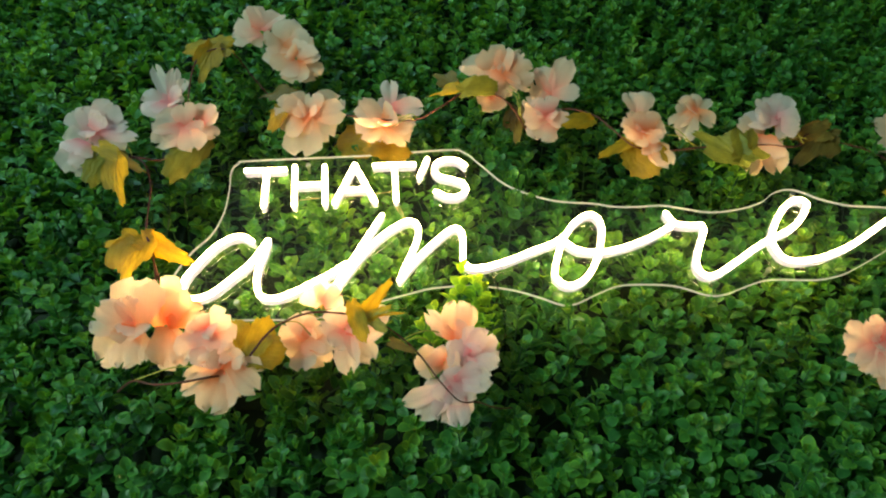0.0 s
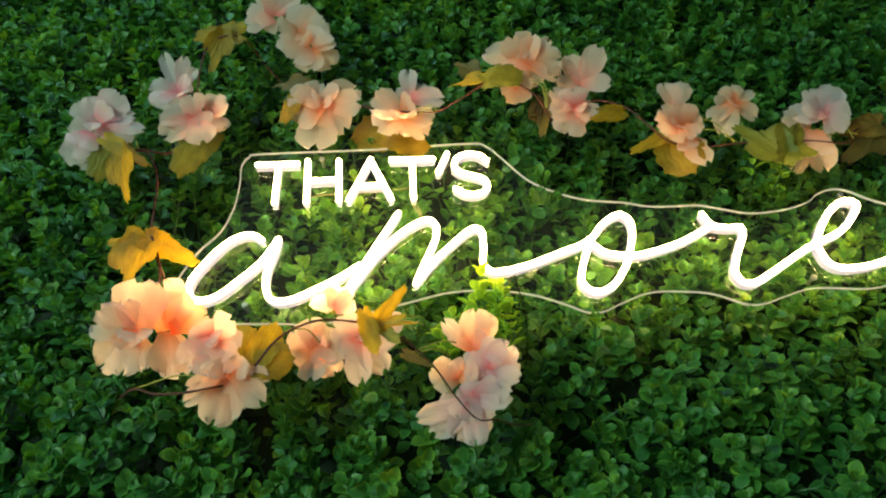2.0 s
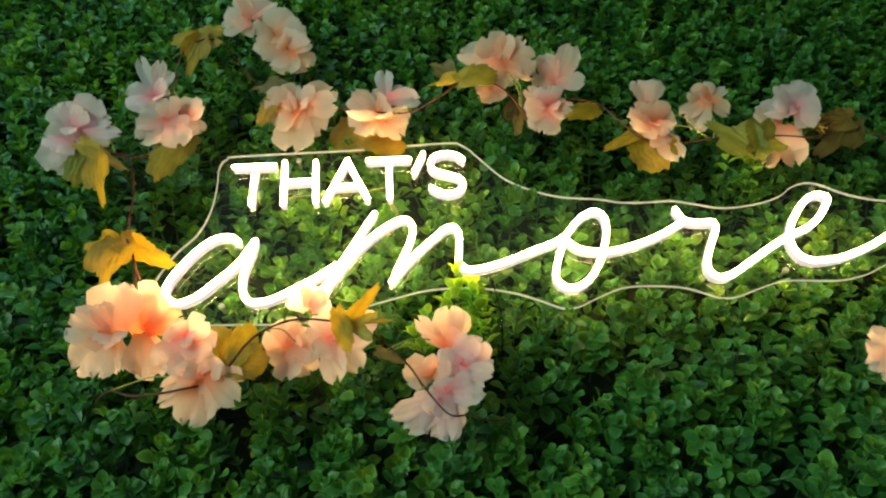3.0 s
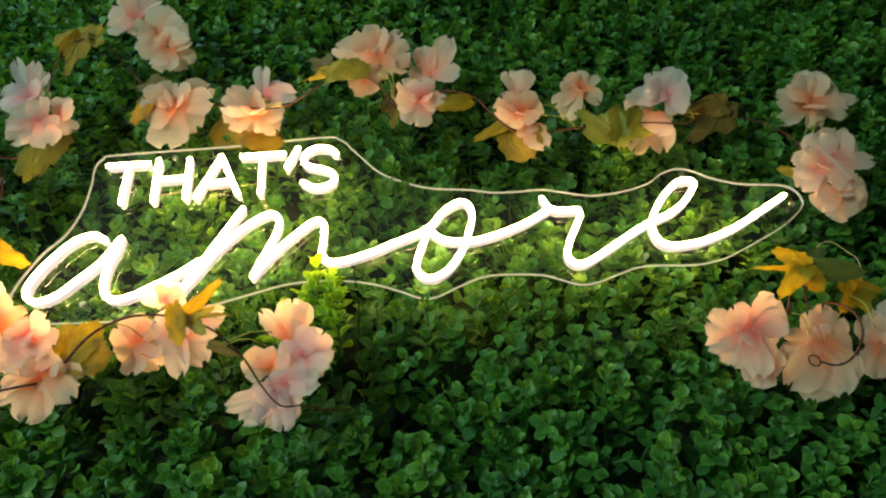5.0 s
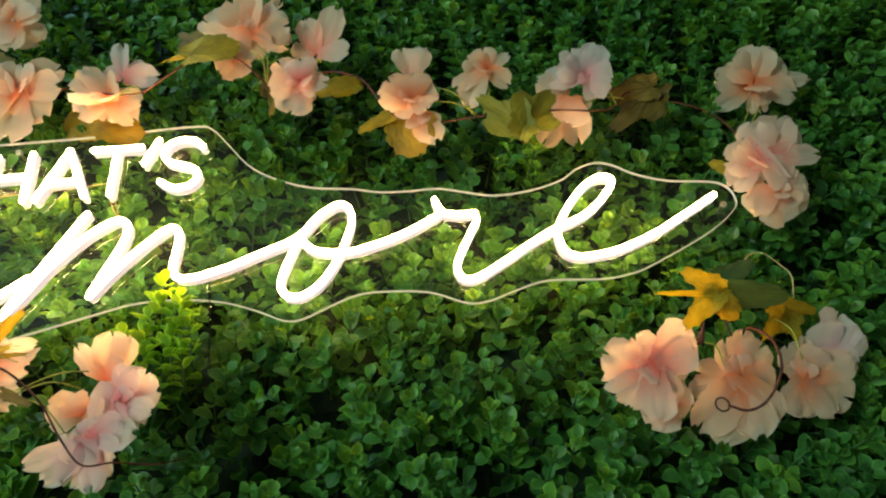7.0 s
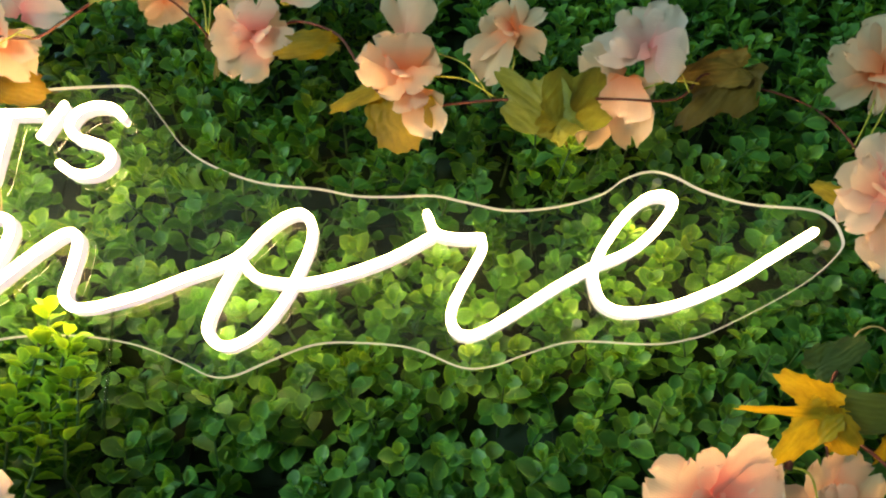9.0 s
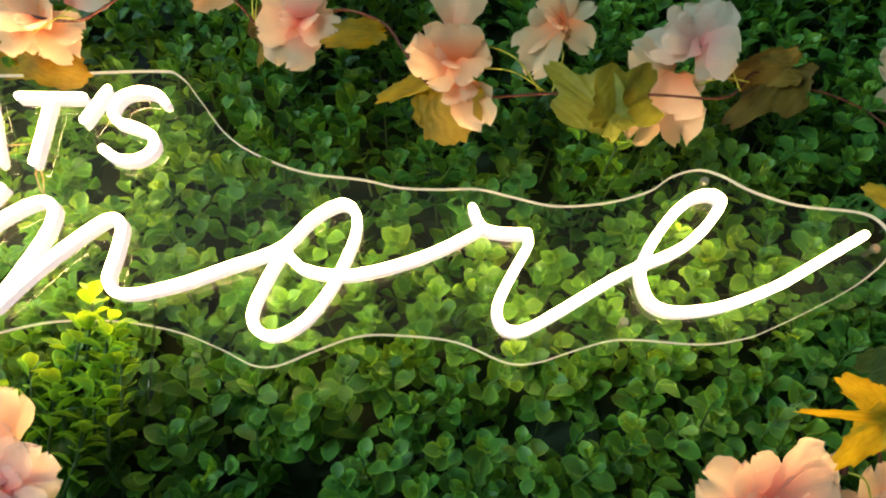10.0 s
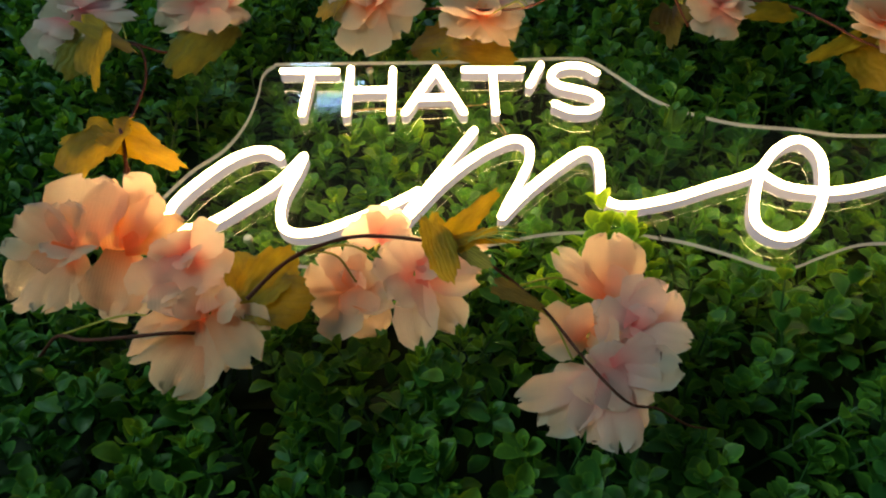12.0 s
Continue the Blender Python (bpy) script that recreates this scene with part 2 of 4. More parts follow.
# ---- the room ----
setting("wall_north", [((-3.3, 0.14, 0), (3.6, 0.26, 3.5))], PLASTER, "grey plaster wall behind the boxwood panels", "wall")
setting("floor", [((-3.3, -4.8, -0.1), (3.6, 0.14, 0))], CONCRETE, "plain grey concrete floor", "floor")
setting("wall_east", [((3.5, -4.8, 0), (3.6, 0.14, 3.5))], PLASTER, "plain grey plaster wall", "wall")
setting("wall_south", [((-3.3, -4.9, 0), (3.6, -4.8, 3.5))], PLASTER, "plain grey plaster wall", "wall")
setting("wall_west", [((-3.3, -4.8, 0), (-3.2, -4.2, 3.5)), ((-3.3, -3.0, 0), (-3.2, 0.14, 3.5)),
                      ((-3.3, -4.2, 0), (-3.2, -3.0, 1.25)), ((-3.3, -4.2, 2.75), (-3.2, -3.0, 3.5))],
        PLASTER, "grey plaster wall with a window opening", "wall")
setting("ceiling", [((-3.3, -4.9, 3.4), (-0.45, 0.26, 3.5)), ((-0.13, -4.9, 3.4), (3.6, 0.26, 3.5)),
                    ((-0.45, -4.9, 3.4), (-0.13, -1.14, 3.5)), ((-0.45, -0.70, 3.4), (-0.13, 0.26, 3.5))],
        CEILING_PAINT, "dark painted ceiling with a small skylight", "ceiling")
w1 = setting("window_1", [((-3.28, -4.2, 1.25), (-3.22, -4.14, 2.75)), ((-3.28, -3.06, 1.25), (-3.22, -3.0, 2.75)),
                          ((-3.28, -4.14, 1.25), (-3.22, -3.06, 1.31)), ((-3.28, -4.14, 2.69), (-3.22, -3.06, 2.75))],
             WHITE_FRAME, "white framed window with a single pane", "window", 0.004)
pane = part("pane", boxes_mesh("pane", [((-3.253, -4.14, 1.31), (-3.247, -3.06, 2.69))], GLASS), w1)
pane.visible_shadow = False
setting("window_2", [((-0.45, -1.14, 3.42), (-0.43, -0.70, 3.48)), ((-0.15, -1.14, 3.42), (-0.13, -0.70, 3.48)),
                          ((-0.43, -1.14, 3.42), (-0.15, -1.12, 3.48)), ((-0.43, -0.72, 3.42), (-0.15, -0.70, 3.48))],
             WHITE_FRAME, "small white framed skylight in the ceiling", "skylight", 0.003)
setting("trim", [((-0.16, -1.05, 3.365), (0.26, -0.5, 3.397))], TIMBER, "brown timber panel on the ceiling", "ceiling panel", 0.004)

# ---- boxwood hedge ----
HX0, HX1, HZ0, HZ1, BACK = -0.98, 1.66, 1.32, 2.98, 0.098
rng = np.random.RandomState(7)


def boxwood_leaf_shape():
    """A small rounded leaf, one unit long along y, cupped along its midrib."""
    rows = [(0.12, 0.13), (0.32, 0.29), (0.56, 0.38), (0.78, 0.32), (0.93, 0.16)]
    v, f3, f4 = [(0, 0, 0)], [], []
    for y, w in rows:
        lift = 0.40 * w * w / 0.38
        bend = 0.06 * y - 0.16 * y * y
        v += [(-w, y, bend + lift), (0, y, bend - 0.025), (w, y, bend + lift)]
    v.append((0, 1.02, -0.11))
    f3 += [(0, 2, 1), (0, 3, 2)]
    for k in range(len(rows) - 1):
        i = 1 + 3 * k
        f4 += [(i, i + 1, i + 4, i + 3), (i + 1, i + 2, i + 5, i + 4)]
    i = 1 + 3 * (len(rows) - 1)
    f3 += [(i, i + 1, i + 3), (i + 1, i + 2, i + 3)]
    return np.array(v, float), f3, f4


def unit(a):
    return a / np.linalg.norm(a, axis=-1, keepdims=True)


def sprig_layout(bases, length, lean):
    """The leaves of sprigs: place, way, face normal and size of each; and each sprig's stem."""
    n = len(bases)
    way = np.stack([rng.normal(0, 0.36, n), -np.ones(n), 0.52 + rng.normal(0, 0.34, n)], 1) + lean
    way = unit(way)
    helper = unit(np.cross(way, np.array([0.31, 0.2, 0.93])))
    third = np.cross(way, helper)
    turn0 = rng.uniform(0, 2 * np.pi, n)
    P, W, N, S, ids = [], [], [], [], []
    nodes = [(0.30, 72, 0.0200), (0.50, 68, 0.0220), (0.70, 62, 0.0220), (0.87, 52, 0.0205), (0.97, 38, 0.0165), (1.0, 18, 0.0115)]
    for k, (f, spread, size) in enumerate(nodes):
        for s in range(2):
            a = turn0 + k * np.pi / 2 + s * np.pi + rng.normal(0, 0.28, n)
            out = helper * np.cos(a)[:, None] + third * np.sin(a)[:, None]
            b = np.radians(spread + rng.normal(0, 13, n))[:, None]
            d = unit(way * np.cos(b) + out * np.sin(b) + rng.normal(0, 0.10, (n, 3)))
            nrm = way * np.sin(b) - out * np.cos(b) + rng.normal(0, 0.18, (n, 3))
            nrm = unit(nrm - d * (nrm * d).sum(1, keepdims=True))
            P.append(bases + way * (length * f)[:, None] + out * 0.0012)
            W.append(d), N.append(nrm), S.append(size * rng.uniform(0.70, 1.10, n)), ids.append(np.arange(n))
    return [np.concatenate(q) for q in (P, W, N, S, ids)] + [way]


LEAF_V, LEAF_3, LEAF_4 = boxwood_leaf_shape()


def leaf_arrays(P, W, N, S):
    X = np.cross(W, N)
    axes = np.stack([X, W, N], 1)
    return P[:, None, :] + S[:, None, None] * np.einsum("vk,nkj->nvj", LEAF_V, axes)


def leaf_attributes(me, sprig):
    """The painted rim highlight and the sprig's own shade, for the leaf material."""
    n = len(sprig)
    edge = np.ones(len(LEAF_V))
    edge[2:-1:3] = 0.0
    edge[0] = 0.4
    for key, values in (("rim_light", np.tile(edge, n)), ("sprig", np.repeat(sprig, len(LEAF_V)))):
        me.attributes.new(key, "FLOAT", "POINT").data.foreach_set("value", values.astype(np.float32))


def joined_leaves(name, verts, mat, sprig):
    n, k = verts.shape[0], verts.shape[1]
    base = (np.arange(n) * k)[:, None]
    tri = np.array(LEAF_3).reshape(1, -1) + base
    quad = np.array(LEAF_4).reshape(1, -1) + base
    loops = np.concatenate([tri, quad], 1)
    sizes = np.tile([3] * len(LEAF_3) + [4] * len(LEAF_4), n)
    me = bpy.data.meshes.new(name)
    me.vertices.add(n * k)
    me.vertices.foreach_set("co", verts.reshape(-1).astype(np.float32))
    me.loops.add(loops.size)
    me.loops.foreach_set("vertex_index", loops.reshape(-1).astype(np.int32))
    me.polygons.add(len(sizes))
    starts = np.concatenate([[0], np.cumsum(sizes)[:-1]])
    me.polygons.foreach_set("loop_start", starts.astype(np.int32))
    me.update(calc_edges=True)
    me.validate()
    leaf_attributes(me, sprig)
    me.shade_smooth()
    me.materials.append(mat)
    return me


def build_hedge():
    hedge = thing("boxwood_hedge", ((HX0 + HX1) / 2, BACK, HZ0), "dense artificial boxwood panels with glossy green plastic leaves on the wall", "hedge")
    world_pose = Matrix()
    step, pts = 0.0272, []
    rows = int((HZ1 - HZ0) / (step * 0.87))
    for j in range(rows):
        for i in range(int((HX1 - HX0) / step)):
            pts.append((HX0 + (i + 0.5 * (j % 2)) * step, HZ0 + j * step * 0.87))
    pts = np.array(pts) + rng.normal(0, 0.006, (len(pts), 2))
    bases = np.stack([pts[:, 0], np.full(len(pts), BACK), pts[:, 1]], 1)
    swell = np.array([noise.noise(Vector((x * 7, z * 7, 3.1))) + 0.6 * noise.noise(Vector((x * 19, z * 19, 8.0))) for x, z in pts])
    length = 0.079 + 0.020 * swell + rng.normal(0, 0.010, len(pts))
    # the clear board presses the foliage back behind it
    x, z = pts[:, 0], pts[:, 1] + 0.03
    pressed = (x > -0.115) & (x < 0.945) & (z > 1.83) & (z < np.where(x < 0.33, 2.10, 1.985))
    length = np.where(pressed, 0.056 + 0.5 * (length - 0.079), length)
    P, W, N, S, ids, way = sprig_layout(bases, length, np.zeros(3))
    verts = leaf_arrays(P, W, N, S)
    v = verts.reshape(-1, 3)
    behind = (v[:, 0] > -0.115) & (v[:, 0] < 0.945) & (v[:, 2] > 1.82) & (v[:, 2] < np.where(v[:, 0] < 0.33, 2.11, 1.995))
    v[:, 1] = np.where(behind, np.maximum(v[:, 1], 0.024), v[:, 1])
    # single leaves in the stretch under the middle of the sign
    near = (bases[ids, 0] > 0.30) & (bases[ids, 0] < 0.62) & (bases[ids, 2] > 1.715) & (bases[ids, 2] < 1.775)
    single = np.nonzero(near)[0][:300]
    rest = np.ones(len(P), bool)
    rest[single] = False
    foliage = part("foliage", joined_leaves("foliage", verts[rest], BOXWOOD, rng.uniform(0, 1, len(bases))[ids[rest]]), hedge, "small rounded glossy green plastic leaves", world_pose)
    foliage["kind"] = "stuff"
    # stems
    n = len(bases)
    sv, sf = [], []
    for i in range(n):
        a, b = Vector(bases[i]), Vector(bases[i] + way[i] * length[i])
        k = len(sv)
        for q, r in ((a, 0.0016), (b, 0.0008)):
            sv += [q + Vector((r, 0, 0)), q + Vector((-r / 2, 0, 0.87 * r)), q + Vector((-r / 2, 0, -0.87 * r))]
        sf += [(k, k + 1, k + 4, k + 3), (k + 1, k + 2, k + 5, k + 4), (k + 2, k, k + 3, k + 5)]
    twigs = part("twig", mesh_of("twig", sv, sf, TWIG, False), hedge, "thin green plastic stems", world_pose)
    twigs["kind"] = "stuff"
    # the mat that carries the sprigs
    bars = [((HX0, BACK + 0.001, z), (HX1, BACK + 0.005, z + 0.006)) for z in np.arange(HZ0, HZ1, 0.0833)]
    bars += [((x, BACK + 0.003, HZ0), (x + 0.006, BACK + 0.007, HZ1)) for x in np.arange(HX0, HX1, 0.0833)]
    part("mat_grid", boxes_mesh("mat_grid", bars, MESH_PLASTIC), hedge, "dark plastic lattice", world_pose)
    part("mat_backing", boxes_mesh("mat_backing", [((HX0 - 0.02, BACK + 0.009, HZ0 - 0.02), (HX1 + 0.02, 0.136, HZ1 + 0.02))], MESH_PLASTIC), hedge, "dark green backing", world_pose)
    return hedge, (P[single], W[single], N[single], S[single])


hedge, single_leaves = build_hedge()


def front_sprig(place, label, bases, lengths, lean):
    """A bright young sprig that grows out in front of the rest."""
    sprig = thing("boxwood_sprig", place, label, "plant", "bright boxwood sprigs")
    bases = np.array(bases)
    P, W, N, S, ids, way = sprig_layout(bases, np.array(lengths), np.array(lean))
    for i, b in enumerate(bases):
        line = [Vector(b), Vector(b + way[i] * lengths[i])]
        part("stem", tube_mesh("stem", line, (0.0014, 0.0008), TWIG, 6), sprig, m=Matrix())
    for p, w, nn, s in zip(P, W, N, S):
        m = Matrix(np.stack([np.cross(w, nn), w, nn], 1).tolist()).to_4x4()
        part("leaf", YOUNG_LEAF, sprig, m=Matrix.Translation(p) @ m @ Matrix.Scale(s * 0.95, 4))


YOUNG_LEAF = mesh_of("leaf", LEAF_V, LEAF_3 + LEAF_4, YOUNG_LIT_BOXWOOD)
leaf_attributes(YOUNG_LEAF, np.array([0.4]))
front_sprig((0.28, 0.03, 1.80), "bright green boxwood sprig poking out over the sign's lower edge",
            [[0.272, 0.006, 1.816], [0.286, 0.004, 1.806], [0.262, 0.006, 1.800], [0.296, 0.008, 1.794], [0.276, 0.010, 1.786], [0.250, 0.008, 1.782],
             [0.240, 0.010, 1.766], [0.306, 0.010, 1.772], [0.264, 0.010, 1.768], [0.288, 0.010, 1.760], [0.230, 0.012, 1.748], [0.254, 0.012, 1.746],
             [0.276, 0.012, 1.742], [0.300, 0.012, 1.746], [0.226, 0.014, 1.728], [0.246, 0.014, 1.722], [0.270, 0.014, 1.720]],
            [0.056, 0.046, 0.050, 0.046, 0.055, 0.050, 0.050, 0.052, 0.050, 0.050, 0.048, 0.05, 0.05, 0.05, 0.048, 0.05, 0.048], (0, 0.75, 1.3))
front_sprig((0.69, 0.04, 2.00), "bright green boxwood sprig growing out above the board",
            [[0.680, 0.05, 2.000], [0.700, 0.05, 1.995], [0.712, 0.05, 2.012]], [0.058, 0.052, 0.050], (0.0, 0.0, 0.1))

# ---- neon sign ----
sign = thing("neon_sign", (0.4, 0.016, 1.81), "lit warm white neon lettering on a clear acrylic board", "neon sign")
HALF, DEEP = 0.0037, 0.0135


def stroke_meshes(points):
    """The glowing front, the side walls and the added glowing back of one neon strip along points (x, z)."""
    line = smooth_line([(x, 0, z) for x, z in points], 7) if len(points) > 2 else [Vector((x, 0, z)) for x, z in points]
    n = len(line)
    front, side, back = ([], []), ([], []), ([], [])
    dome = [(math.cos(math.pi * k / 6), math.sin(math.pi * k / 6)) for k in range(7)]
    across = []
    for i, p in enumerate(line):
        d = (line[min(i + 1, n - 1)] - line[max(i - 1, 0)]).normalized()
        across.append((p, Vector((-d.z, 0, d.x)), d))
    # rounded ends
    ends = []
    for (p, s, d), sign_ in ((across[0], -1), (across[-1], 1)):
        ends.append([(p + d * (sign_ * HALF * f), s, w) for f, w in ((0.45, 0.93), (0.8, 0.72), (1.0, 0.35))])
    rings = [(p, s, w) for p, s, w in reversed(ends[0])] + [(p, s, 1.0) for p, s, d in across] + ends[1]
    for p, s, w in rings:
        for c, h in dome:
            front[0].append(p + s * (HALF * w * c) + Vector((0, (0.0036 if h < 0.01 else 0.0026) - 0.0032 * h * (0.4 + 0.6 * w), 0)))
        for c, y in ((1, 0.0034), (1.05, 0.0048), (1.05, DEEP), (-1, 0.0034), (-1.05, 0.0048), (-1.05, DEEP)):
            side[0].append(p + s * (HALF * w * c) + Vector((0, y, 0)))
        for c in (1.0, -1.0):
            back[0].append(p + s * (HALF * w * c) + Vector((0, DEEP + 0.0002, 0)))
    for i in range(len(rings) - 1):
        for k in range(6):
            front[1].append((i * 7 + k, i * 7 + k + 1, i * 7 + k + 8, i * 7 + k + 7))
        for k in (0, 1, 3, 4):
            side[1].append((i * 6 + k, i * 6 + k + 1, i * 6 + k + 7, i * 6 + k + 6))
        back[1].append((i * 2, i * 2 + 1, i * 2 + 3, i * 2 + 2))
    last = len(rings) - 1
    for i in (0, last):
        front[1].append(tuple(i * 7 + k for k in range(7)))
        side[1].append(tuple(i * 6 + k for k in (0, 1, 2, 5, 4, 3)))
    return front, side, back


def letter(label, strokes):
    """One letter: its glowing front with the side walls and the added back glow under it."""
    joined = [([], []) for _ in range(3)]
    for points in strokes:
        for (v, f), (jv, jf) in zip(stroke_meshes(points), joined):
            k = len(jv)
            jv += v
            jf += [tuple(i + k for i in face) for face in f]
    ob = part("letter", mesh_of("letter", *joined[0], FRONT_GLOW), sign, label, Matrix())
    part("casing", mesh_of("casing", *joined[1], SIDE_GLOW), ob, "milky white silicone side wall", Matrix())
    # unseen glowing face, added behind the tubes to brighten the leaves
    part("back_fill", mesh_of("back_fill", *joined[2], BACK_GLOW), ob, "", Matrix())


letter("glowing capital T", [[(-0.028, 2.068), (0.027, 2.067)], [(0.001, 2.065), (0.001, 2.000)]])
letter("glowing capital H", [[(0.042, 2.071), (0.044, 1.999)], [(0.086, 2.069), (0.088, 2.000)], [(0.045, 2.035), (0.086, 2.036)]])
letter("glowing capital A", [[(0.102, 2.000), (0.131, 2.070)], [(0.131, 2.070), (0.159, 2.000)], [(0.113, 2.022), (0.149, 2.023)]])
letter("glowing capital T", [[(0.161, 2.068), (0.219, 2.067)], [(0.190, 2.065), (0.190, 1.999)]])
letter("glowing apostrophe", [[(0.240, 2.075), (0.226, 2.042)]])
letter("glowing capital S", [[(0.296, 2.061), (0.286, 2.071), (0.270, 2.074), (0.255, 2.068), (0.249, 2.054), (0.256, 2.041), (0.274, 2.034),
                              (0.289, 2.026), (0.293, 2.013), (0.283, 2.002), (0.265, 2.001), (0.249, 2.011)]])
letter("glowing script letter a", [
    [(-0.010, 1.939), (-0.022, 1.947), (-0.038, 1.946), (-0.056, 1.934), (-0.076, 1.909), (-0.090, 1.885), (-0.093, 1.868), (-0.087, 1.857),
     (-0.074, 1.852), (-0.054, 1.859), (-0.031, 1.880), (-0.007, 1.905), (0.011, 1.938)],
    [(0.012, 1.938), (0.009, 1.919), (0.002, 1.891), (0.002, 1.868), (0.008, 1.852), (0.022, 1.846), (0.042, 1.850), (0.068, 1.863), (0.094, 1.877), (0.117, 1.893)]])
letter("glowing script letter m", [
    [(0.168, 1.972), (0.132, 1.909), (0.098, 1.848)],
    [(0.099, 1.849), (0.117, 1.874), (0.140, 1.907), (0.169, 1.938), (0.194, 1.956), (0.209, 1.960), (0.218, 1.951), (0.217, 1.932), (0.207, 1.906), (0.196, 1.882), (0.189, 1.864)],
    [(0.189, 1.864), (0.210, 1.891), (0.236, 1.918), (0.261, 1.940), (0.273, 1.943), (0.279, 1.933), (0.278, 1.910), (0.276, 1.888), (0.286, 1.876), (0.306, 1.876)]])
letter("glowing script letter o", [
    [(0.306, 1.876), (0.339, 1.885), (0.375, 1.899), (0.405, 1.910), (0.422, 1.921), (0.438, 1.940), (0.455, 1.953), (0.468, 1.956), (0.477, 1.947),
     (0.478, 1.929), (0.471, 1.906), (0.460, 1.880), (0.442, 1.854), (0.423, 1.841), (0.408, 1.841), (0.398, 1.852), (0.399, 1.867), (0.407, 1.889), (0.418, 1.914)],
    [(0.419, 1.915), (0.424, 1.907), (0.435, 1.897), (0.453, 1.892), (0.477, 1.891), (0.512, 1.899), (0.547, 1.912), (0.581, 1.930)]])
letter("glowing script letter r", [
    [(0.578, 1.951), (0.583, 1.937), (0.590, 1.931), (0.606, 1.928), (0.622, 1.928)],
    [(0.624, 1.927), (0.624, 1.917), (0.615, 1.901), (0.602, 1.878), (0.595, 1.860), (0.598, 1.847), (0.608, 1.842), (0.623, 1.846), (0.655, 1.864), (0.687, 1.883), (0.714, 1.897)]])
letter("glowing script letter e", [
    [(0.714, 1.897), (0.747, 1.910), (0.769, 1.925), (0.787, 1.944), (0.795, 1.957), (0.788, 1.964), (0.771, 1.961), (0.749, 1.943), (0.727, 1.915),
     (0.717, 1.895), (0.716, 1.882), (0.720, 1.867), (0.732, 1.859), (0.752, 1.858), (0.783, 1.863), (0.827, 1.879), (0.867, 1.900), (0.911, 1.924)]])

BOARD = [(-0.072, 1.828), (-0.110, 1.842), (-0.119, 1.876), (-0.096, 1.930), (-0.070, 1.963), (-0.057, 2.003), (-0.054, 2.046), (-0.055, 2.078), (-0.046, 2.095),
         (-0.026, 2.100), (0.142, 2.101), (0.272, 2.106), (0.300, 2.099), (0.321, 2.074), (0.351, 2.035), (0.383, 2.012), (0.427, 1.994), (0.480, 1.986),
         (0.513, 1.978), (0.548, 1.976), (0.584, 1.976), (0.615, 1.968), (0.652, 1.959), (0.698, 1.962), (0.737, 1.973), (0.760, 1.988), (0.785, 1.995), (0.806, 1.989),
         (0.831, 1.973)]
BOARD_LOW = [(0.869, 1.959), (0.921, 1.952), (0.938, 1.943), (0.944, 1.928), (0.938, 1.910), (0.896, 1.880), (0.820, 1.845), (0.790, 1.836), (0.759, 1.833),
             (0.710, 1.837), (0.685, 1.836), (0.653, 1.827), (0.627, 1.819), (0.602, 1.819), (0.562, 1.836), (0.515, 1.842), (0.481, 1.841), (0.447, 1.829),
             (0.420, 1.818), (0.400, 1.818), (0.373, 1.831), (0.335, 1.846), (0.286, 1.855), (0.233, 1.855), (0.186, 1.845), (0.123, 1.830), (0.072, 1.819),
             (0.018, 1.822)]


def build_board():
    line = smooth_line([(x, 0, z) for x, z in BOARD + BOARD_LOW], 6, closed=True)
    y0, y1, n = DEEP + 0.0006, DEEP + 0.0044, len(line)
    faces = [tuple(range(n)), tuple(range(2 * n - 1, n - 1, -1))]
    verts = [p + Vector((0, y0, 0)) for p in line] + [p + Vector((0, y1, 0)) for p in line]
    me = mesh_of("backboard", verts, faces, ACRYLIC, False)
    me.materials.append(ACRYLIC_BACK)
    if me.polygons[0].normal.y > 0:
        me.flip_normals()
    me.polygons[1].material_index = 1
    board = part("backboard", me, sign, "clear acrylic board cut round the lettering", Matrix())
    # the cut edge, slightly rounded; light guided through the board is imitated by emission
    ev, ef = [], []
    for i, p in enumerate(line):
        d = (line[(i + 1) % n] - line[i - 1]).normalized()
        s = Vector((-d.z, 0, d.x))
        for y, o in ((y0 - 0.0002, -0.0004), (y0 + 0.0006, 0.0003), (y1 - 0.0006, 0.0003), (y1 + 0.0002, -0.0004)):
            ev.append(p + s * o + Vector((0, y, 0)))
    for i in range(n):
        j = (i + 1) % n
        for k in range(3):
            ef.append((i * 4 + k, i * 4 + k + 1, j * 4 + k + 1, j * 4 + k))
    part("board_edge", mesh_of("board_edge", ev, ef, EDGE_GLOW), board, "pale cut edge with an added glow", Matrix())


build_board()


def screw_mesh():
    bm = bmesh.new()
    bmesh.ops.create_cone(bm, cap_ends=True, segments=20, radius1=0.0042, radius2=0.0034, depth=0.003)
    for v in bm.verts:
        v.co = Vector((v.co.x, -v.co.z, v.co.y))
    ring = bmesh.ops.create_cone(bm, cap_ends=True, segments=16, radius1=0.0022, radius2=0.0022, depth=0.016)["verts"]
    for v in ring:
        v.co = Vector((v.co.x, v.co.z + 0.009, v.co.y))
    me = bpy.data.meshes.new("screw")
    bm.to_mesh(me)
    bm.free()
    me.materials.append(STEEL)
    return me


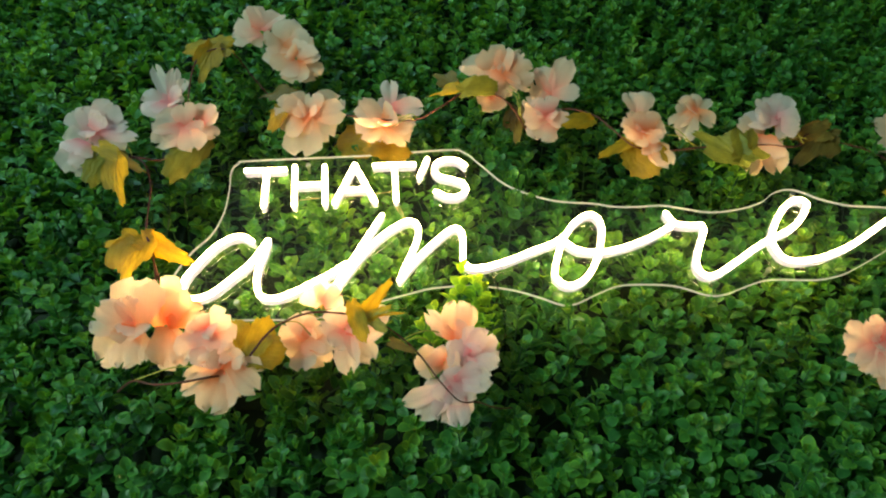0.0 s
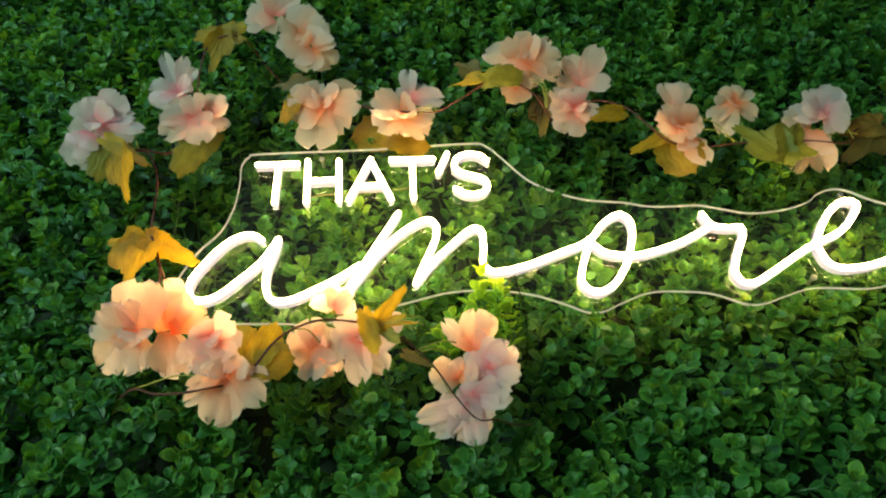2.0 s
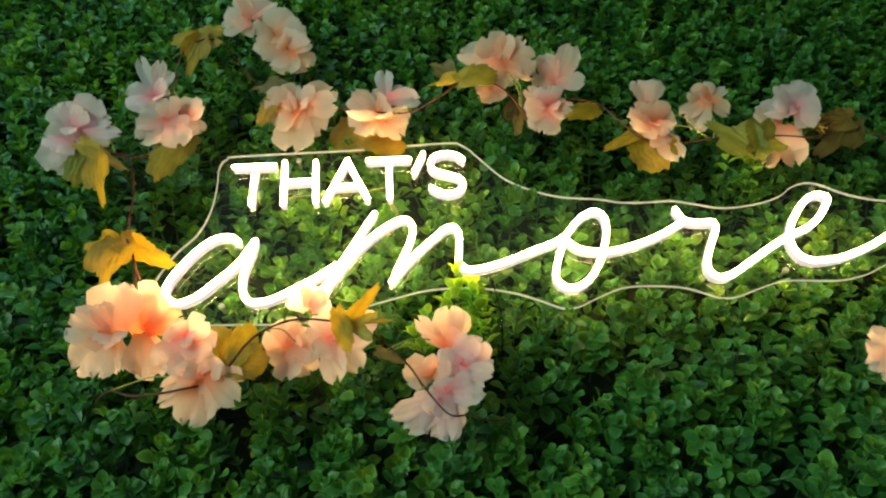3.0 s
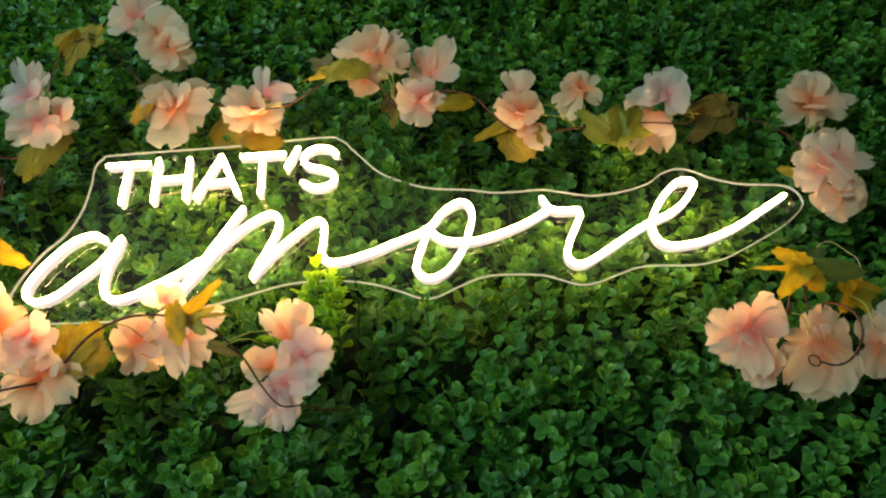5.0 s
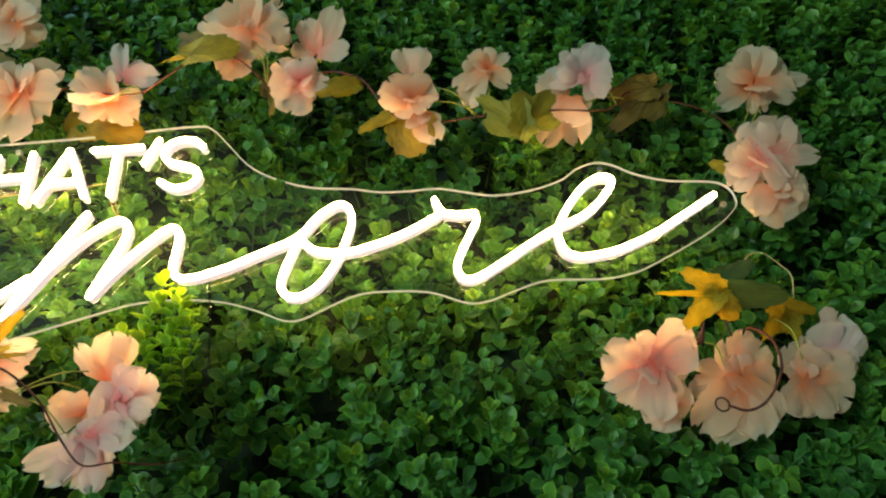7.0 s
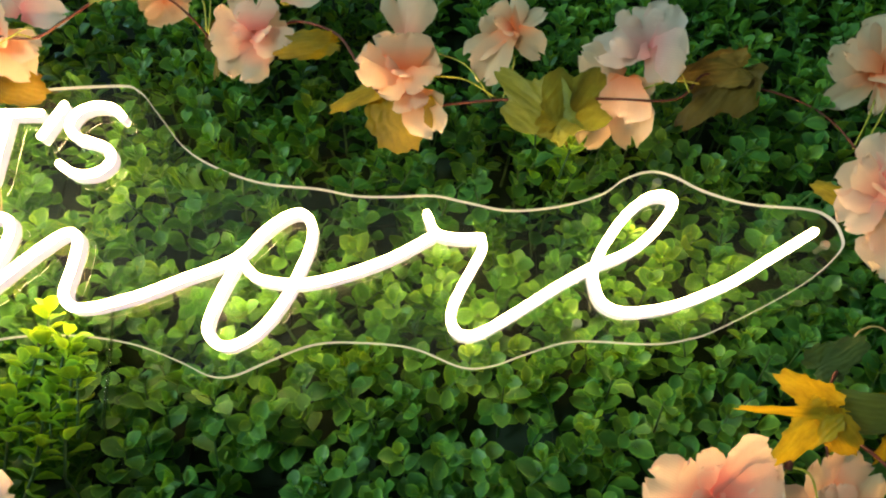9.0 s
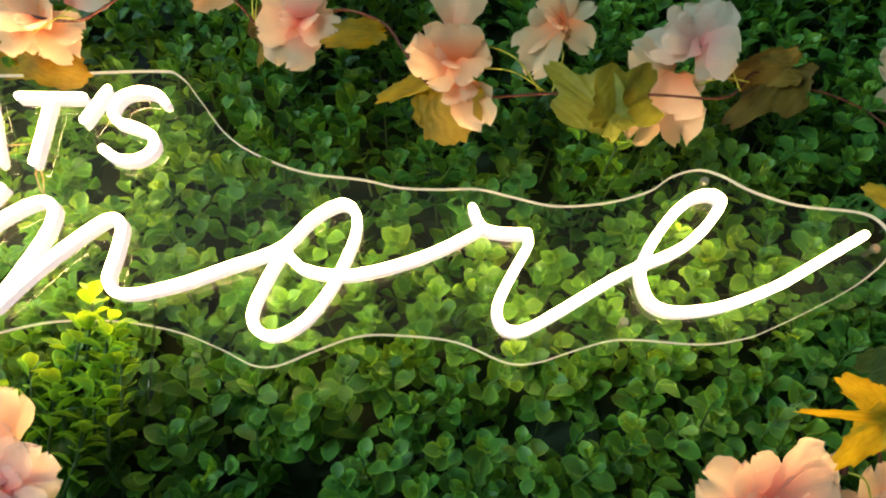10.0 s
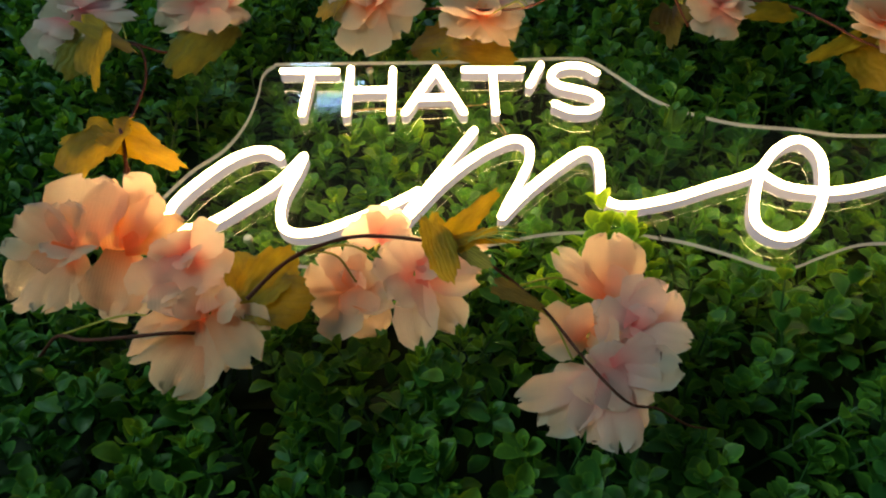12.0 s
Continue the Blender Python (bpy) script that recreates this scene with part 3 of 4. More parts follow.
SCREW = screw_mesh()
for x, z in ((0.060, 2.083), (0.925, 1.916), (0.700, 1.852), (0.788, 1.982), (-0.024, 1.849)):
    part("screw", SCREW, sign, "small round metal fixing screw", Matrix.Translation((x, DEEP - 0.001, z)))
for name, pts, r, mat, lab in (
        ("link_wire", [(0.191, 0.012, 1.998), (0.197, 0.011, 1.985), (0.201, 0.012, 1.970), (0.205, 0.013, 1.958)], 0.0006, COPPER_WIRE, "thin bare wire between letters"),
        ("link_wire", [(0.187, 0.012, 2.002), (0.191, 0.010, 1.988), (0.199, 0.011, 1.972), (0.210, 0.013, 1.959)], 0.0006, COPPER_WIRE, ""),
        ("link_wire", [(0.046, 0.012, 2.014), (0.07, 0.011, 2.016), (0.1, 0.012, 2.017), (0.176, 0.012, 2.022), (0.190, 0.012, 2.030)], 0.0006, COPPER_WIRE, ""),
        ("power_cable", [(0.314, 0.013, 1.876), (0.318, 0.011, 1.849), (0.321, 0.010, 1.815), (0.320, 0.02, 1.780), (0.318, 0.06, 1.755)], 0.0014, CLEAR_WIRE, "clear flexible power cable hanging from the sign")):
    part(name, tube_mesh(name, smooth_line(pts, 6), (r, r), mat, 8), sign, lab, Matrix())


# ---- silk blossom garlands ----
def petal_mesh(seed, mat):
    """A rounded silk petal with a crinkled rim, one unit long along y and one wide, facing z."""
    r = random.Random(seed)
    nu, nv = 13, 12
    verts, faces = [], []
    phase, notch, full = r.uniform(0, 6), r.uniform(0.0, 0.16), r.uniform(1.5, 2.4)
    ruffle, cup, roll, bend = r.uniform(0.02, 0.05), r.uniform(-0.10, 0.16), r.uniform(-0.05, 0.22), r.uniform(-0.10, 0.10)
    for j in range(nv):
        v = 1 - (1 - j / (nv - 1)) ** 1.5
        half = 0.5 * (math.sin(math.pi * min(0.985, 0.05 + 0.95 * v ** full)) ** 0.38)
        for i in range(nu):
            u = 2 * i / (nu - 1) - 1
            rim = v ** 4
            y = v - notch * v ** 6 * math.exp(-(u / 0.3) ** 2) + 0.035 * rim * math.sin(u * 8 + phase) + 0.013 * rim * math.sin(u * 21 + 2 * phase)
            edge = 1 + 0.045 * abs(u) ** 3 * math.sin(24 * v + phase)
            wave = ruffle * v * v * (math.sin(u * 4.4 + phase) + 0.8 * abs(u) * math.sin(v * 13 + phase + 2 * u))
            crease = -0.03 * v * math.exp(-(u / 0.12) ** 2)
            verts.append((u * half * edge + bend * v * v, y, cup * (u * half) ** 2 / 0.3 - roll * v ** 3 + 0.08 * v + wave + crease))
    for j in range(nv - 1):
        for i in range(nu - 1):
            k = j * nu + i
            faces.append((k, k + 1, k + nu + 1, k + nu))
    return mesh_of("petal", verts, faces, mat)


def heart_mesh():
    """The small cup behind a blossom, at the end of its stalk."""
    verts, faces = [], []
    for z, r in ((-0.012, 0.0012), (-0.007, 0.0034), (-0.003, 0.0046), (-0.001, 0.001)):
        for i in range(8):
            b = 2 * math.pi * i / 8
            verts.append(Vector((r * math.cos(b), r * math.sin(b), z)))
    for j in range(3):
        for i in range(8):
            faces.append((j * 8 + i, j * 8 + (i + 1) % 8, j * 8 + 8 + (i + 1) % 8, j * 8 + 8 + i))
    return mesh_of("blossom", verts, faces, PEDICEL)


def lobed_leaf_mesh(seed, lobes=3, width=0.78, tooth=0.04):
    """A toothed, lobed leaf, one unit long along y, folded along its midrib, with raised ribs and puckered cloth between."""
    r = random.Random(seed)
    n, rings = 60, 7
    fold, droop, twist = r.uniform(0.10, 0.28), r.uniform(0.10, 0.35), r.uniform(-0.3, 0.3)
    stretch = [r.uniform(0.86, 1.14) for _ in range(n)]
    verts, faces = [(0, 0.0, 0)], []
    for j in range(1, rings + 1):
        f = j / rings
        for i in range(n):
            a = 2 * math.pi * i / n
            t = abs((a + math.pi) % (2 * math.pi) - math.pi)
            near = 1 - t / math.pi
            lobe = (0.60 + 0.34 * abs(math.cos(t * lobes / 2)) ** 1.6 * (0.55 + 0.45 * near)) * min(1.0, 0.28 + 1.2 * near)
            rad = (lobe + tooth * ((i % 4) / 1.5 - 1) * f) * f * (1 + (stretch[i] - 1) * 0.35 * f)
            x, y = width * rad * math.sin(a), 0.10 * f + 0.86 * rad * math.cos(a)
            rib = 0.030 * f * abs(math.sin(t * lobes * 1.5)) - 0.012 * math.sin(f * 22 + 3 * t)
            z = fold * abs(x) - droop * max(0, y) ** 2 + twist * x * y - rib + 0.07 * f * f * math.sin(3 * a + seed)
            verts.append((x, y, z))
    for i in range(n):
        faces.append((0, 1 + (i + 1) % n, 1 + i))
    for j in range(rings - 1):
        for i in range(n):
            a, b = 1 + j * n + i, 1 + j * n + (i + 1) % n
            faces.append((a, b, b + n, a + n))
    across, long = 2 * max(abs(v[0]) for v in verts), max(v[1] for v in verts)
    return [(x / across, y / long, z) for x, y, z in verts], faces


PETALS = {tone: [petal_mesh(k, mat) for k in range(8)] for tone, mat in PETAL.items()}
HEART = heart_mesh()
LEAVES = {}
for key, mat in (("gold", GOLD_LEAF), ("olive", OLIVE_LEAF), ("brown", BROWN_LEAF), ("green", GREEN_LEAF)):
    LEAVES[key] = [mesh_of("silk_leaf", *lobed_leaf_mesh(s, lobes, width), mat) for s, lobes, width in ((1, 3, 0.62), (2, 5, 0.80), (3, 2, 0.60))]


def facing(way, spin=0.0):
    return Vector(way).to_track_quat("Z", "Y").to_matrix().to_4x4() @ Matrix.Rotation(spin, 4, "Z")


def blossom(garland, tone, place, petals):
    """A blossom with its heart at place; each petal is given by its tip and its width."""
    heart = Vector(place)
    r = random.Random(round(heart.x * 9000 + heart.z * 700))
    ob = part("blossom", HEART, garland, "", Matrix.Translation(heart + Vector((0, 0.006, 0))) @ facing((r.uniform(-0.3, 0.3), -1, -0.3), r.uniform(0, 6)))
    mean = sum(((Vector(p[:3]) - heart).length for p in petals)) / len(petals)
    for k, (x, y, z, width) in enumerate(petals):
        tip = Vector((x, y, z))
        way = tip - heart
        base = heart + way * 0.04 + Vector((0, 0.004 - 0.0012 * k, 0))
        way = tip - base
        face = Vector((r.uniform(-0.35, 0.35), -1, r.uniform(-0.55, 0.05)))
        add_petal(ob, PETALS[tone][r.randrange(8)], base, way, face, width)
    # small inner petals fold round the heart
    for k in range(2 if len(petals) > 6 else 0):
        a = r.uniform(0, 2 * math.pi)
        way = Vector((math.cos(a), -0.55, math.sin(a))) * (mean * r.uniform(0.35, 0.55))
        add_petal(ob, PETALS[tone][r.randrange(8)], heart + Vector((0, -0.002 * k, 0)), way, (-math.cos(a) * 0.5, -1, -math.sin(a) * 0.5), mean * r.uniform(0.4, 0.55))


def add_petal(ob, mesh, base, way, face, width):
    y = way.normalized()
    z = Vector(face)
    z = (z - y * z.dot(y)).normalized()
    turn = Matrix((y.cross(z), y, z)).transposed().to_4x4()
    size = way.length
    part("petal", mesh, ob, "", Matrix.Translation(base) @ turn @ Matrix.Diagonal((1.2 * width, 1.04 * size, min(size, 0.045), 1)))


def silk_leaf(garland, colour, place, tip, width, shape):
    """A leaf whose stalk end is at place and whose point is at tip."""
    way = Vector(tip) - Vector(place)
    r = random.Random(round(way.x * 9000 + way.z * 700))
    y, z = way.normalized(), Vector((r.uniform(-0.4, 0.4), -1, r.uniform(-0.5, 0.2)))
    z = (z - y * z.dot(y)).normalized()
    turn = Matrix((y.cross(z), y, z)).transposed().to_4x4()
    names = {"gold": "amber yellow silk leaf", "olive": "olive green silk leaf", "brown": "brown silk leaf", "green": "dark green silk leaf"}
    part("leaf", LEAVES[colour][shape], garland, names[colour], Matrix.Translation(place) @ turn @ Matrix.Diagonal((width, way.length, min(width, way.length), 1)))


def vine(garland, points, r0, r1, mat=None, name="vine"):
    part(name, tube_mesh(name, smooth_line(points, 6), (0.68 * r0, 0.68 * r1), mat or VINE, 8), garland, "", Matrix())


upper = thing("flower_garland", (-0.13, 0.03, 1.85), "pale pink silk blossom garland with amber leaves over the sign", "garland")
lower = thing("flower_garland", (-0.11, 0.03, 1.70), "peach pink silk blossom garland under the sign's start", "garland")
right = thing("flower_garland", (0.95, 0.03, 1.64), "pale silk blossom spray with a curled vine at the sign's end", "garland")

blossom(upper, "lilac", (-0.238, -0.045, 2.114), [
    (-0.264, -0.056, 2.145, 0.036), (-0.247, -0.056, 2.151, 0.036), (-0.211, -0.056, 2.152, 0.041), (-0.194, -0.045, 2.125, 0.026), (-0.178, -0.041, 2.103, 0.022),
    (-0.201, -0.032, 2.080, 0.034), (-0.222, -0.059, 2.129, 0.034)])
blossom(upper, "lilac", (-0.248, -0.038, 2.101), [
    (-0.279, -0.043, 2.106, 0.036), (-0.268, -0.021, 2.058, 0.049), (-0.244, -0.027, 2.061, 0.036), (-0.223, -0.032, 2.090, 0.032), (-0.261, -0.040, 2.078, 0.045)])
blossom(upper, "lilac", (-0.143, -0.035, 2.179), [
    (-0.170, -0.057, 2.236, 0.018), (-0.138, -0.057, 2.227, 0.018), (-0.123, -0.048, 2.213, 0.018), (-0.185, -0.038, 2.180, 0.039), (-0.175, -0.037, 2.156, 0.035),
    (-0.149, -0.033, 2.150, 0.041), (-0.128, -0.044, 2.189, 0.025)])
blossom(upper, "pink", (-0.108, -0.045, 2.118), [
    (-0.151, -0.046, 2.131, 0.041), (-0.150, -0.036, 2.091, 0.035), (-0.113, -0.061, 2.144, 0.033), (-0.129, -0.036, 2.092, 0.041), (-0.091, -0.040, 2.075, 0.035),
    (-0.091, -0.042, 2.102, 0.033)])
blossom(upper, "pink", (-0.094, -0.042, 2.128), [
    (-0.078, -0.056, 2.145, 0.033), (-0.064, -0.053, 2.133, 0.029), (-0.068, -0.033, 2.107, 0.022), (-0.086, -0.039, 2.097, 0.027)])
blossom(upper, "pink", (-0.024, -0.030, 2.354), [
    (-0.056, -0.044, 2.375, 0.048), (-0.070, -0.024, 2.347, 0.039), (-0.041, -0.022, 2.337, 0.036), (-0.014, -0.048, 2.389, 0.052), (0.007, -0.039, 2.389, 0.043)])
blossom(upper, "peach", (0.019, -0.036, 2.304), [
    (0.024, -0.053, 2.349, 0.041), (0.057, -0.044, 2.327, 0.052), (-0.008, -0.040, 2.295, 0.046), (0.006, -0.022, 2.271, 0.050)])
blossom(upper, "peach", (0.042, -0.040, 2.267), [
    (0.076, -0.044, 2.277, 0.040), (0.069, -0.026, 2.235, 0.040), (0.039, -0.025, 2.226, 0.040), (0.016, -0.037, 2.239, 0.044), (0.062, -0.052, 2.288, 0.044),
    (0.029, -0.049, 2.272, 0.034)])
blossom(upper, "peach", (0.061, -0.018, 2.157), [
    (0.015, -0.030, 2.169, 0.041), (0.034, -0.035, 2.182, 0.039), (0.065, -0.034, 2.189, 0.043), (0.110, -0.029, 2.186, 0.041), (0.116, -0.028, 2.156, 0.037),
    (0.096, -0.007, 2.122, 0.037), (0.053, -0.003, 2.092, 0.051), (0.025, -0.016, 2.132, 0.041), (0.081, -0.012, 2.142, 0.047), (0.045, -0.021, 2.157, 0.043)])
blossom(upper, "lilac", (0.190, -0.018, 2.169), [
    (0.191, -0.037, 2.211, 0.025), (0.170, -0.024, 2.177, 0.021), (0.220, -0.021, 2.180, 0.029), (0.238, -0.025, 2.161, 0.027)])
blossom(upper, "peach", (0.179, -0.022, 2.135), [
    (0.147, -0.030, 2.173, 0.027), (0.135, -0.033, 2.138, 0.040), (0.142, -0.015, 2.113, 0.040), (0.170, -0.011, 2.107, 0.036), (0.196, -0.034, 2.141, 0.044),
    (0.212, -0.011, 2.102, 0.031), (0.220, -0.021, 2.117, 0.027)])
blossom(upper, "peach", (0.364, -0.055, 2.191), [
    (0.309, -0.066, 2.218, 0.043), (0.343, -0.077, 2.228, 0.045), (0.370, -0.077, 2.229, 0.030), (0.384, -0.074, 2.226, 0.039), (0.404, -0.066, 2.236, 0.017),
    (0.413, -0.063, 2.193, 0.039), (0.409, -0.048, 2.172, 0.034), (0.383, -0.044, 2.166, 0.030), (0.348, -0.054, 2.198, 0.049), (0.339, -0.054, 2.171, 0.036)])
blossom(upper, "peach", (0.344, -0.050, 2.157), [
    (0.324, -0.050, 2.141, 0.024), (0.350, -0.043, 2.128, 0.033), (0.364, -0.046, 2.147, 0.029)])
blossom(upper, "pink", (0.444, -0.030, 2.172), [
    (0.479, -0.054, 2.221, 0.032), (0.436, -0.045, 2.219, 0.030), (0.421, -0.036, 2.194, 0.035), (0.458, -0.037, 2.201, 0.049), (0.485, -0.037, 2.164, 0.030)])
blossom(upper, "pink", (0.426, -0.036, 2.119), [
    (0.396, -0.042, 2.149, 0.034), (0.389, -0.042, 2.109, 0.032), (0.410, -0.029, 2.078, 0.041), (0.405, -0.041, 2.132, 0.037), (0.451, -0.038, 2.133, 0.041),
    (0.452, -0.036, 2.101, 0.034), (0.429, -0.025, 2.093, 0.029), (0.426, -0.048, 2.149, 0.037)])
blossom(upper, "pink", (0.564, -0.045, 2.104), [
    (0.558, -0.061, 2.138, 0.028), (0.578, -0.061, 2.136, 0.028)])
blossom(upper, "peach", (0.563, -0.050, 2.062), [
    (0.536, -0.065, 2.085, 0.036), (0.523, -0.059, 2.063, 0.036), (0.538, -0.052, 2.044, 0.032), (0.584, -0.057, 2.084, 0.032), (0.591, -0.050, 2.074, 0.024),
    (0.563, -0.066, 2.089, 0.039), (0.579, -0.054, 2.044, 0.024)])
blossom(upper, "peach", (0.562, -0.045, 2.050), [
    (0.584, -0.034, 2.027, 0.030), (0.584, -0.034, 2.007, 0.030), (0.568, -0.043, 2.029, 0.027)])
blossom(upper, "peach", (0.661, -0.034, 2.120), [
    (0.640, -0.045, 2.133, 0.029), (0.659, -0.044, 2.146, 0.029), (0.692, -0.037, 2.134, 0.014), (0.687, -0.030, 2.096, 0.024), (0.620, -0.030, 2.094, 0.024),
    (0.628, -0.029, 2.073, 0.031), (0.675, -0.034, 2.129, 0.027)])
blossom(upper, "lilac", (0.784, -0.036, 2.092), [
    (0.753, -0.049, 2.104, 0.039), (0.774, -0.050, 2.128, 0.039), (0.808, -0.046, 2.129, 0.033), (0.813, -0.041, 2.081, 0.042), (0.734, -0.035, 2.088, 0.033),
    (0.800, -0.026, 2.071, 0.030)])
blossom(upper, "peach", (0.761, -0.028, 2.070), [
    (0.721, -0.035, 2.087, 0.029), (0.775, -0.020, 2.048, 0.035), (0.762, -0.017, 2.006, 0.033), (0.719, -0.014, 2.010, 0.029), (0.744, -0.023, 2.027, 0.047)])
blossom(upper, "peach", (1.008, -0.008, 2.081), [
    (0.962, -0.009, 2.091, 0.039), (0.954, -0.004, 2.050, 0.023), (1.001, -0.025, 2.123, 0.033), (1.032, -0.020, 2.131, 0.043), (1.058, -0.017, 2.118, 0.039),
    (1.084, -0.007, 2.091, 0.025), (1.060, -0.007, 2.064, 0.033), (1.027, -0.003, 2.056, 0.039), (1.015, 0.003, 2.045, 0.015), (0.997, 0.000, 2.044, 0.015),
    (0.974, -0.019, 2.098, 0.035)])
blossom(upper, "pink", (0.965, -0.024, 1.948), [
    (0.997, -0.043, 1.996, 0.044), (0.967, -0.045, 1.990, 0.039), (0.944, -0.036, 1.971, 0.039), (0.927, -0.022, 1.954, 0.039), (0.926, -0.015, 1.929, 0.033),
    (1.020, -0.037, 1.987, 0.033), (1.007, -0.024, 1.939, 0.048), (1.032, -0.030, 1.949, 0.022), (0.976, -0.034, 1.953, 0.057), (0.992, -0.022, 1.922, 0.044),
    (0.964, -0.016, 1.924, 0.030)])
blossom(upper, "peach", (0.976, -0.014, 1.911), [
    (0.940, -0.013, 1.914, 0.029), (0.947, -0.010, 1.881, 0.048), (0.977, -0.003, 1.877, 0.039), (1.015, -0.012, 1.908, 0.042), (1.010, -0.017, 1.920, 0.039),
    (0.986, -0.008, 1.887, 0.039), (0.944, -0.010, 1.901, 0.033)])
blossom(right, "pink", (0.771, -0.028, 1.710), [
    (0.726, -0.039, 1.729, 0.034), (0.723, -0.027, 1.706, 0.023), (0.754, -0.043, 1.739, 0.034), (0.769, -0.039, 1.735, 0.023), (0.788, -0.034, 1.734, 0.028),
    (0.811, -0.039, 1.744, 0.038), (0.813, -0.038, 1.724, 0.034), (0.806, -0.025, 1.711, 0.023), (0.730, -0.024, 1.693, 0.026), (0.746, -0.020, 1.678, 0.026),
    (0.761, -0.024, 1.664, 0.031), (0.786, -0.020, 1.677, 0.028), (0.756, -0.030, 1.695, 0.019)])
blossom(right, "pink", (0.786, -0.014, 1.682), [
    (0.762, -0.008, 1.661, 0.027), (0.774, -0.009, 1.655, 0.024), (0.795, -0.008, 1.666, 0.024), (0.804, -0.018, 1.691, 0.027)])
blossom(right, "peach", (0.863, -0.006, 1.699), [
    (0.877, -0.018, 1.744, 0.022), (0.894, -0.019, 1.726, 0.036), (0.854, -0.018, 1.736, 0.033), (0.823, -0.008, 1.708, 0.028), (0.816, 0.000, 1.684, 0.033),
    (0.815, 0.002, 1.655, 0.041), (0.842, 0.012, 1.642, 0.041), (0.870, 0.012, 1.646, 0.036), (0.894, 0.007, 1.655, 0.033), (0.902, 0.001, 1.687, 0.036),
    (0.845, 0.003, 1.680, 0.039)])
blossom(right, "peach", (0.925, -0.008, 1.693), [
    (0.914, -0.020, 1.723, 0.031), (0.940, -0.021, 1.728, 0.016), (0.947, -0.022, 1.715, 0.037), (0.979, -0.012, 1.711, 0.034), (0.973, 0.002, 1.671, 0.034),
    (0.951, -0.001, 1.659, 0.031), (0.920, 0.002, 1.657, 0.037), (0.904, 0.001, 1.664, 0.034), (0.943, -0.004, 1.679, 0.042)])
blossom(right, "lilac", (0.962, -0.010, 1.713), [
    (0.957, -0.026, 1.741, 0.032), (0.989, -0.020, 1.749, 0.039), (1.000, -0.017, 1.729, 0.030), (0.989, -0.007, 1.702, 0.022)])
blossom(lower, "peach", (-0.119, -0.050, 1.788), [
    (-0.155, -0.062, 1.813, 0.026), (-0.130, -0.061, 1.820, 0.023), (-0.111, -0.065, 1.839, 0.056), (-0.166, -0.053, 1.796, 0.033), (-0.159, -0.040, 1.756, 0.033),
    (-0.128, -0.046, 1.741, 0.033), (-0.102, -0.045, 1.747, 0.022), (-0.125, -0.047, 1.766, 0.038)])
blossom(lower, "orange", (-0.083, -0.052, 1.786), [
    (-0.097, -0.068, 1.836, 0.050), (-0.069, -0.070, 1.822, 0.040), (-0.059, -0.057, 1.802, 0.026), (-0.064, -0.039, 1.740, 0.036), (-0.080, -0.047, 1.740, 0.035),
    (-0.042, -0.060, 1.799, 0.026)])
blossom(lower, "pink", (-0.034, -0.060, 1.772), [
    (-0.053, -0.064, 1.762, 0.028), (-0.053, -0.060, 1.740, 0.033), (-0.010, -0.073, 1.786, 0.028), (-0.002, -0.061, 1.758, 0.033), (-0.022, -0.055, 1.730, 0.042),
    (-0.043, -0.071, 1.783, 0.024), (-0.037, -0.061, 1.746, 0.033)])
blossom(lower, "peach", (-0.009, -0.050, 1.733), [
    (-0.056, -0.046, 1.708, 0.017), (-0.026, -0.040, 1.684, 0.035), (0.003, -0.041, 1.698, 0.027), (0.028, -0.048, 1.721, 0.027), (0.011, -0.058, 1.737, 0.023),
    (-0.012, -0.034, 1.689, 0.031), (0.026, -0.050, 1.700, 0.023), (-0.052, -0.050, 1.719, 0.016)])
blossom(lower, "peach", (0.073, -0.022, 1.769), [
    (0.047, -0.034, 1.786, 0.028), (0.050, -0.022, 1.756, 0.028), (0.070, -0.020, 1.734, 0.028), (0.092, -0.012, 1.742, 0.028), (0.105, -0.023, 1.757, 0.027),
    (0.066, -0.040, 1.797, 0.028), (0.091, -0.029, 1.789, 0.028), (0.085, -0.023, 1.746, 0.028)])
blossom(lower, "pink", (0.121, -0.038, 1.775), [
    (0.126, -0.026, 1.726, 0.028), (0.105, -0.036, 1.753, 0.023), (0.094, -0.043, 1.784, 0.027), (0.147, -0.023, 1.737, 0.027), (0.163, -0.034, 1.768, 0.027),
    (0.172, -0.045, 1.786, 0.023), (0.144, -0.043, 1.795, 0.023)])
blossom(lower, "pink", (0.089, -0.012, 1.825), [
    (0.075, -0.019, 1.844, 0.030), (0.099, -0.024, 1.849, 0.030), (0.113, -0.022, 1.831, 0.026)])
blossom(lower, "peach", (0.250, -0.046, 1.745), [
    (0.252, -0.061, 1.788, 0.030), (0.266, -0.060, 1.784, 0.027), (0.218, -0.053, 1.780, 0.016), (0.224, -0.050, 1.770, 0.016), (0.267, -0.051, 1.757, 0.027)])
blossom(lower, "lilac", (0.262, -0.042, 1.726), [
    (0.287, -0.054, 1.750, 0.030), (0.295, -0.042, 1.735, 0.026), (0.293, -0.047, 1.711, 0.019), (0.276, -0.058, 1.752, 0.026), (0.267, -0.037, 1.704, 0.026),
    (0.282, -0.037, 1.704, 0.022), (0.239, -0.051, 1.730, 0.029), (0.249, -0.036, 1.701, 0.035), (0.247, -0.047, 1.750, 0.026)])
blossom(lower, "peach", (0.233, -0.046, 1.720), [
    (0.203, -0.053, 1.728, 0.026), (0.204, -0.047, 1.711, 0.026), (0.221, -0.056, 1.729, 0.026), (0.249, -0.050, 1.713, 0.026), (0.249, -0.046, 1.733, 0.022)])
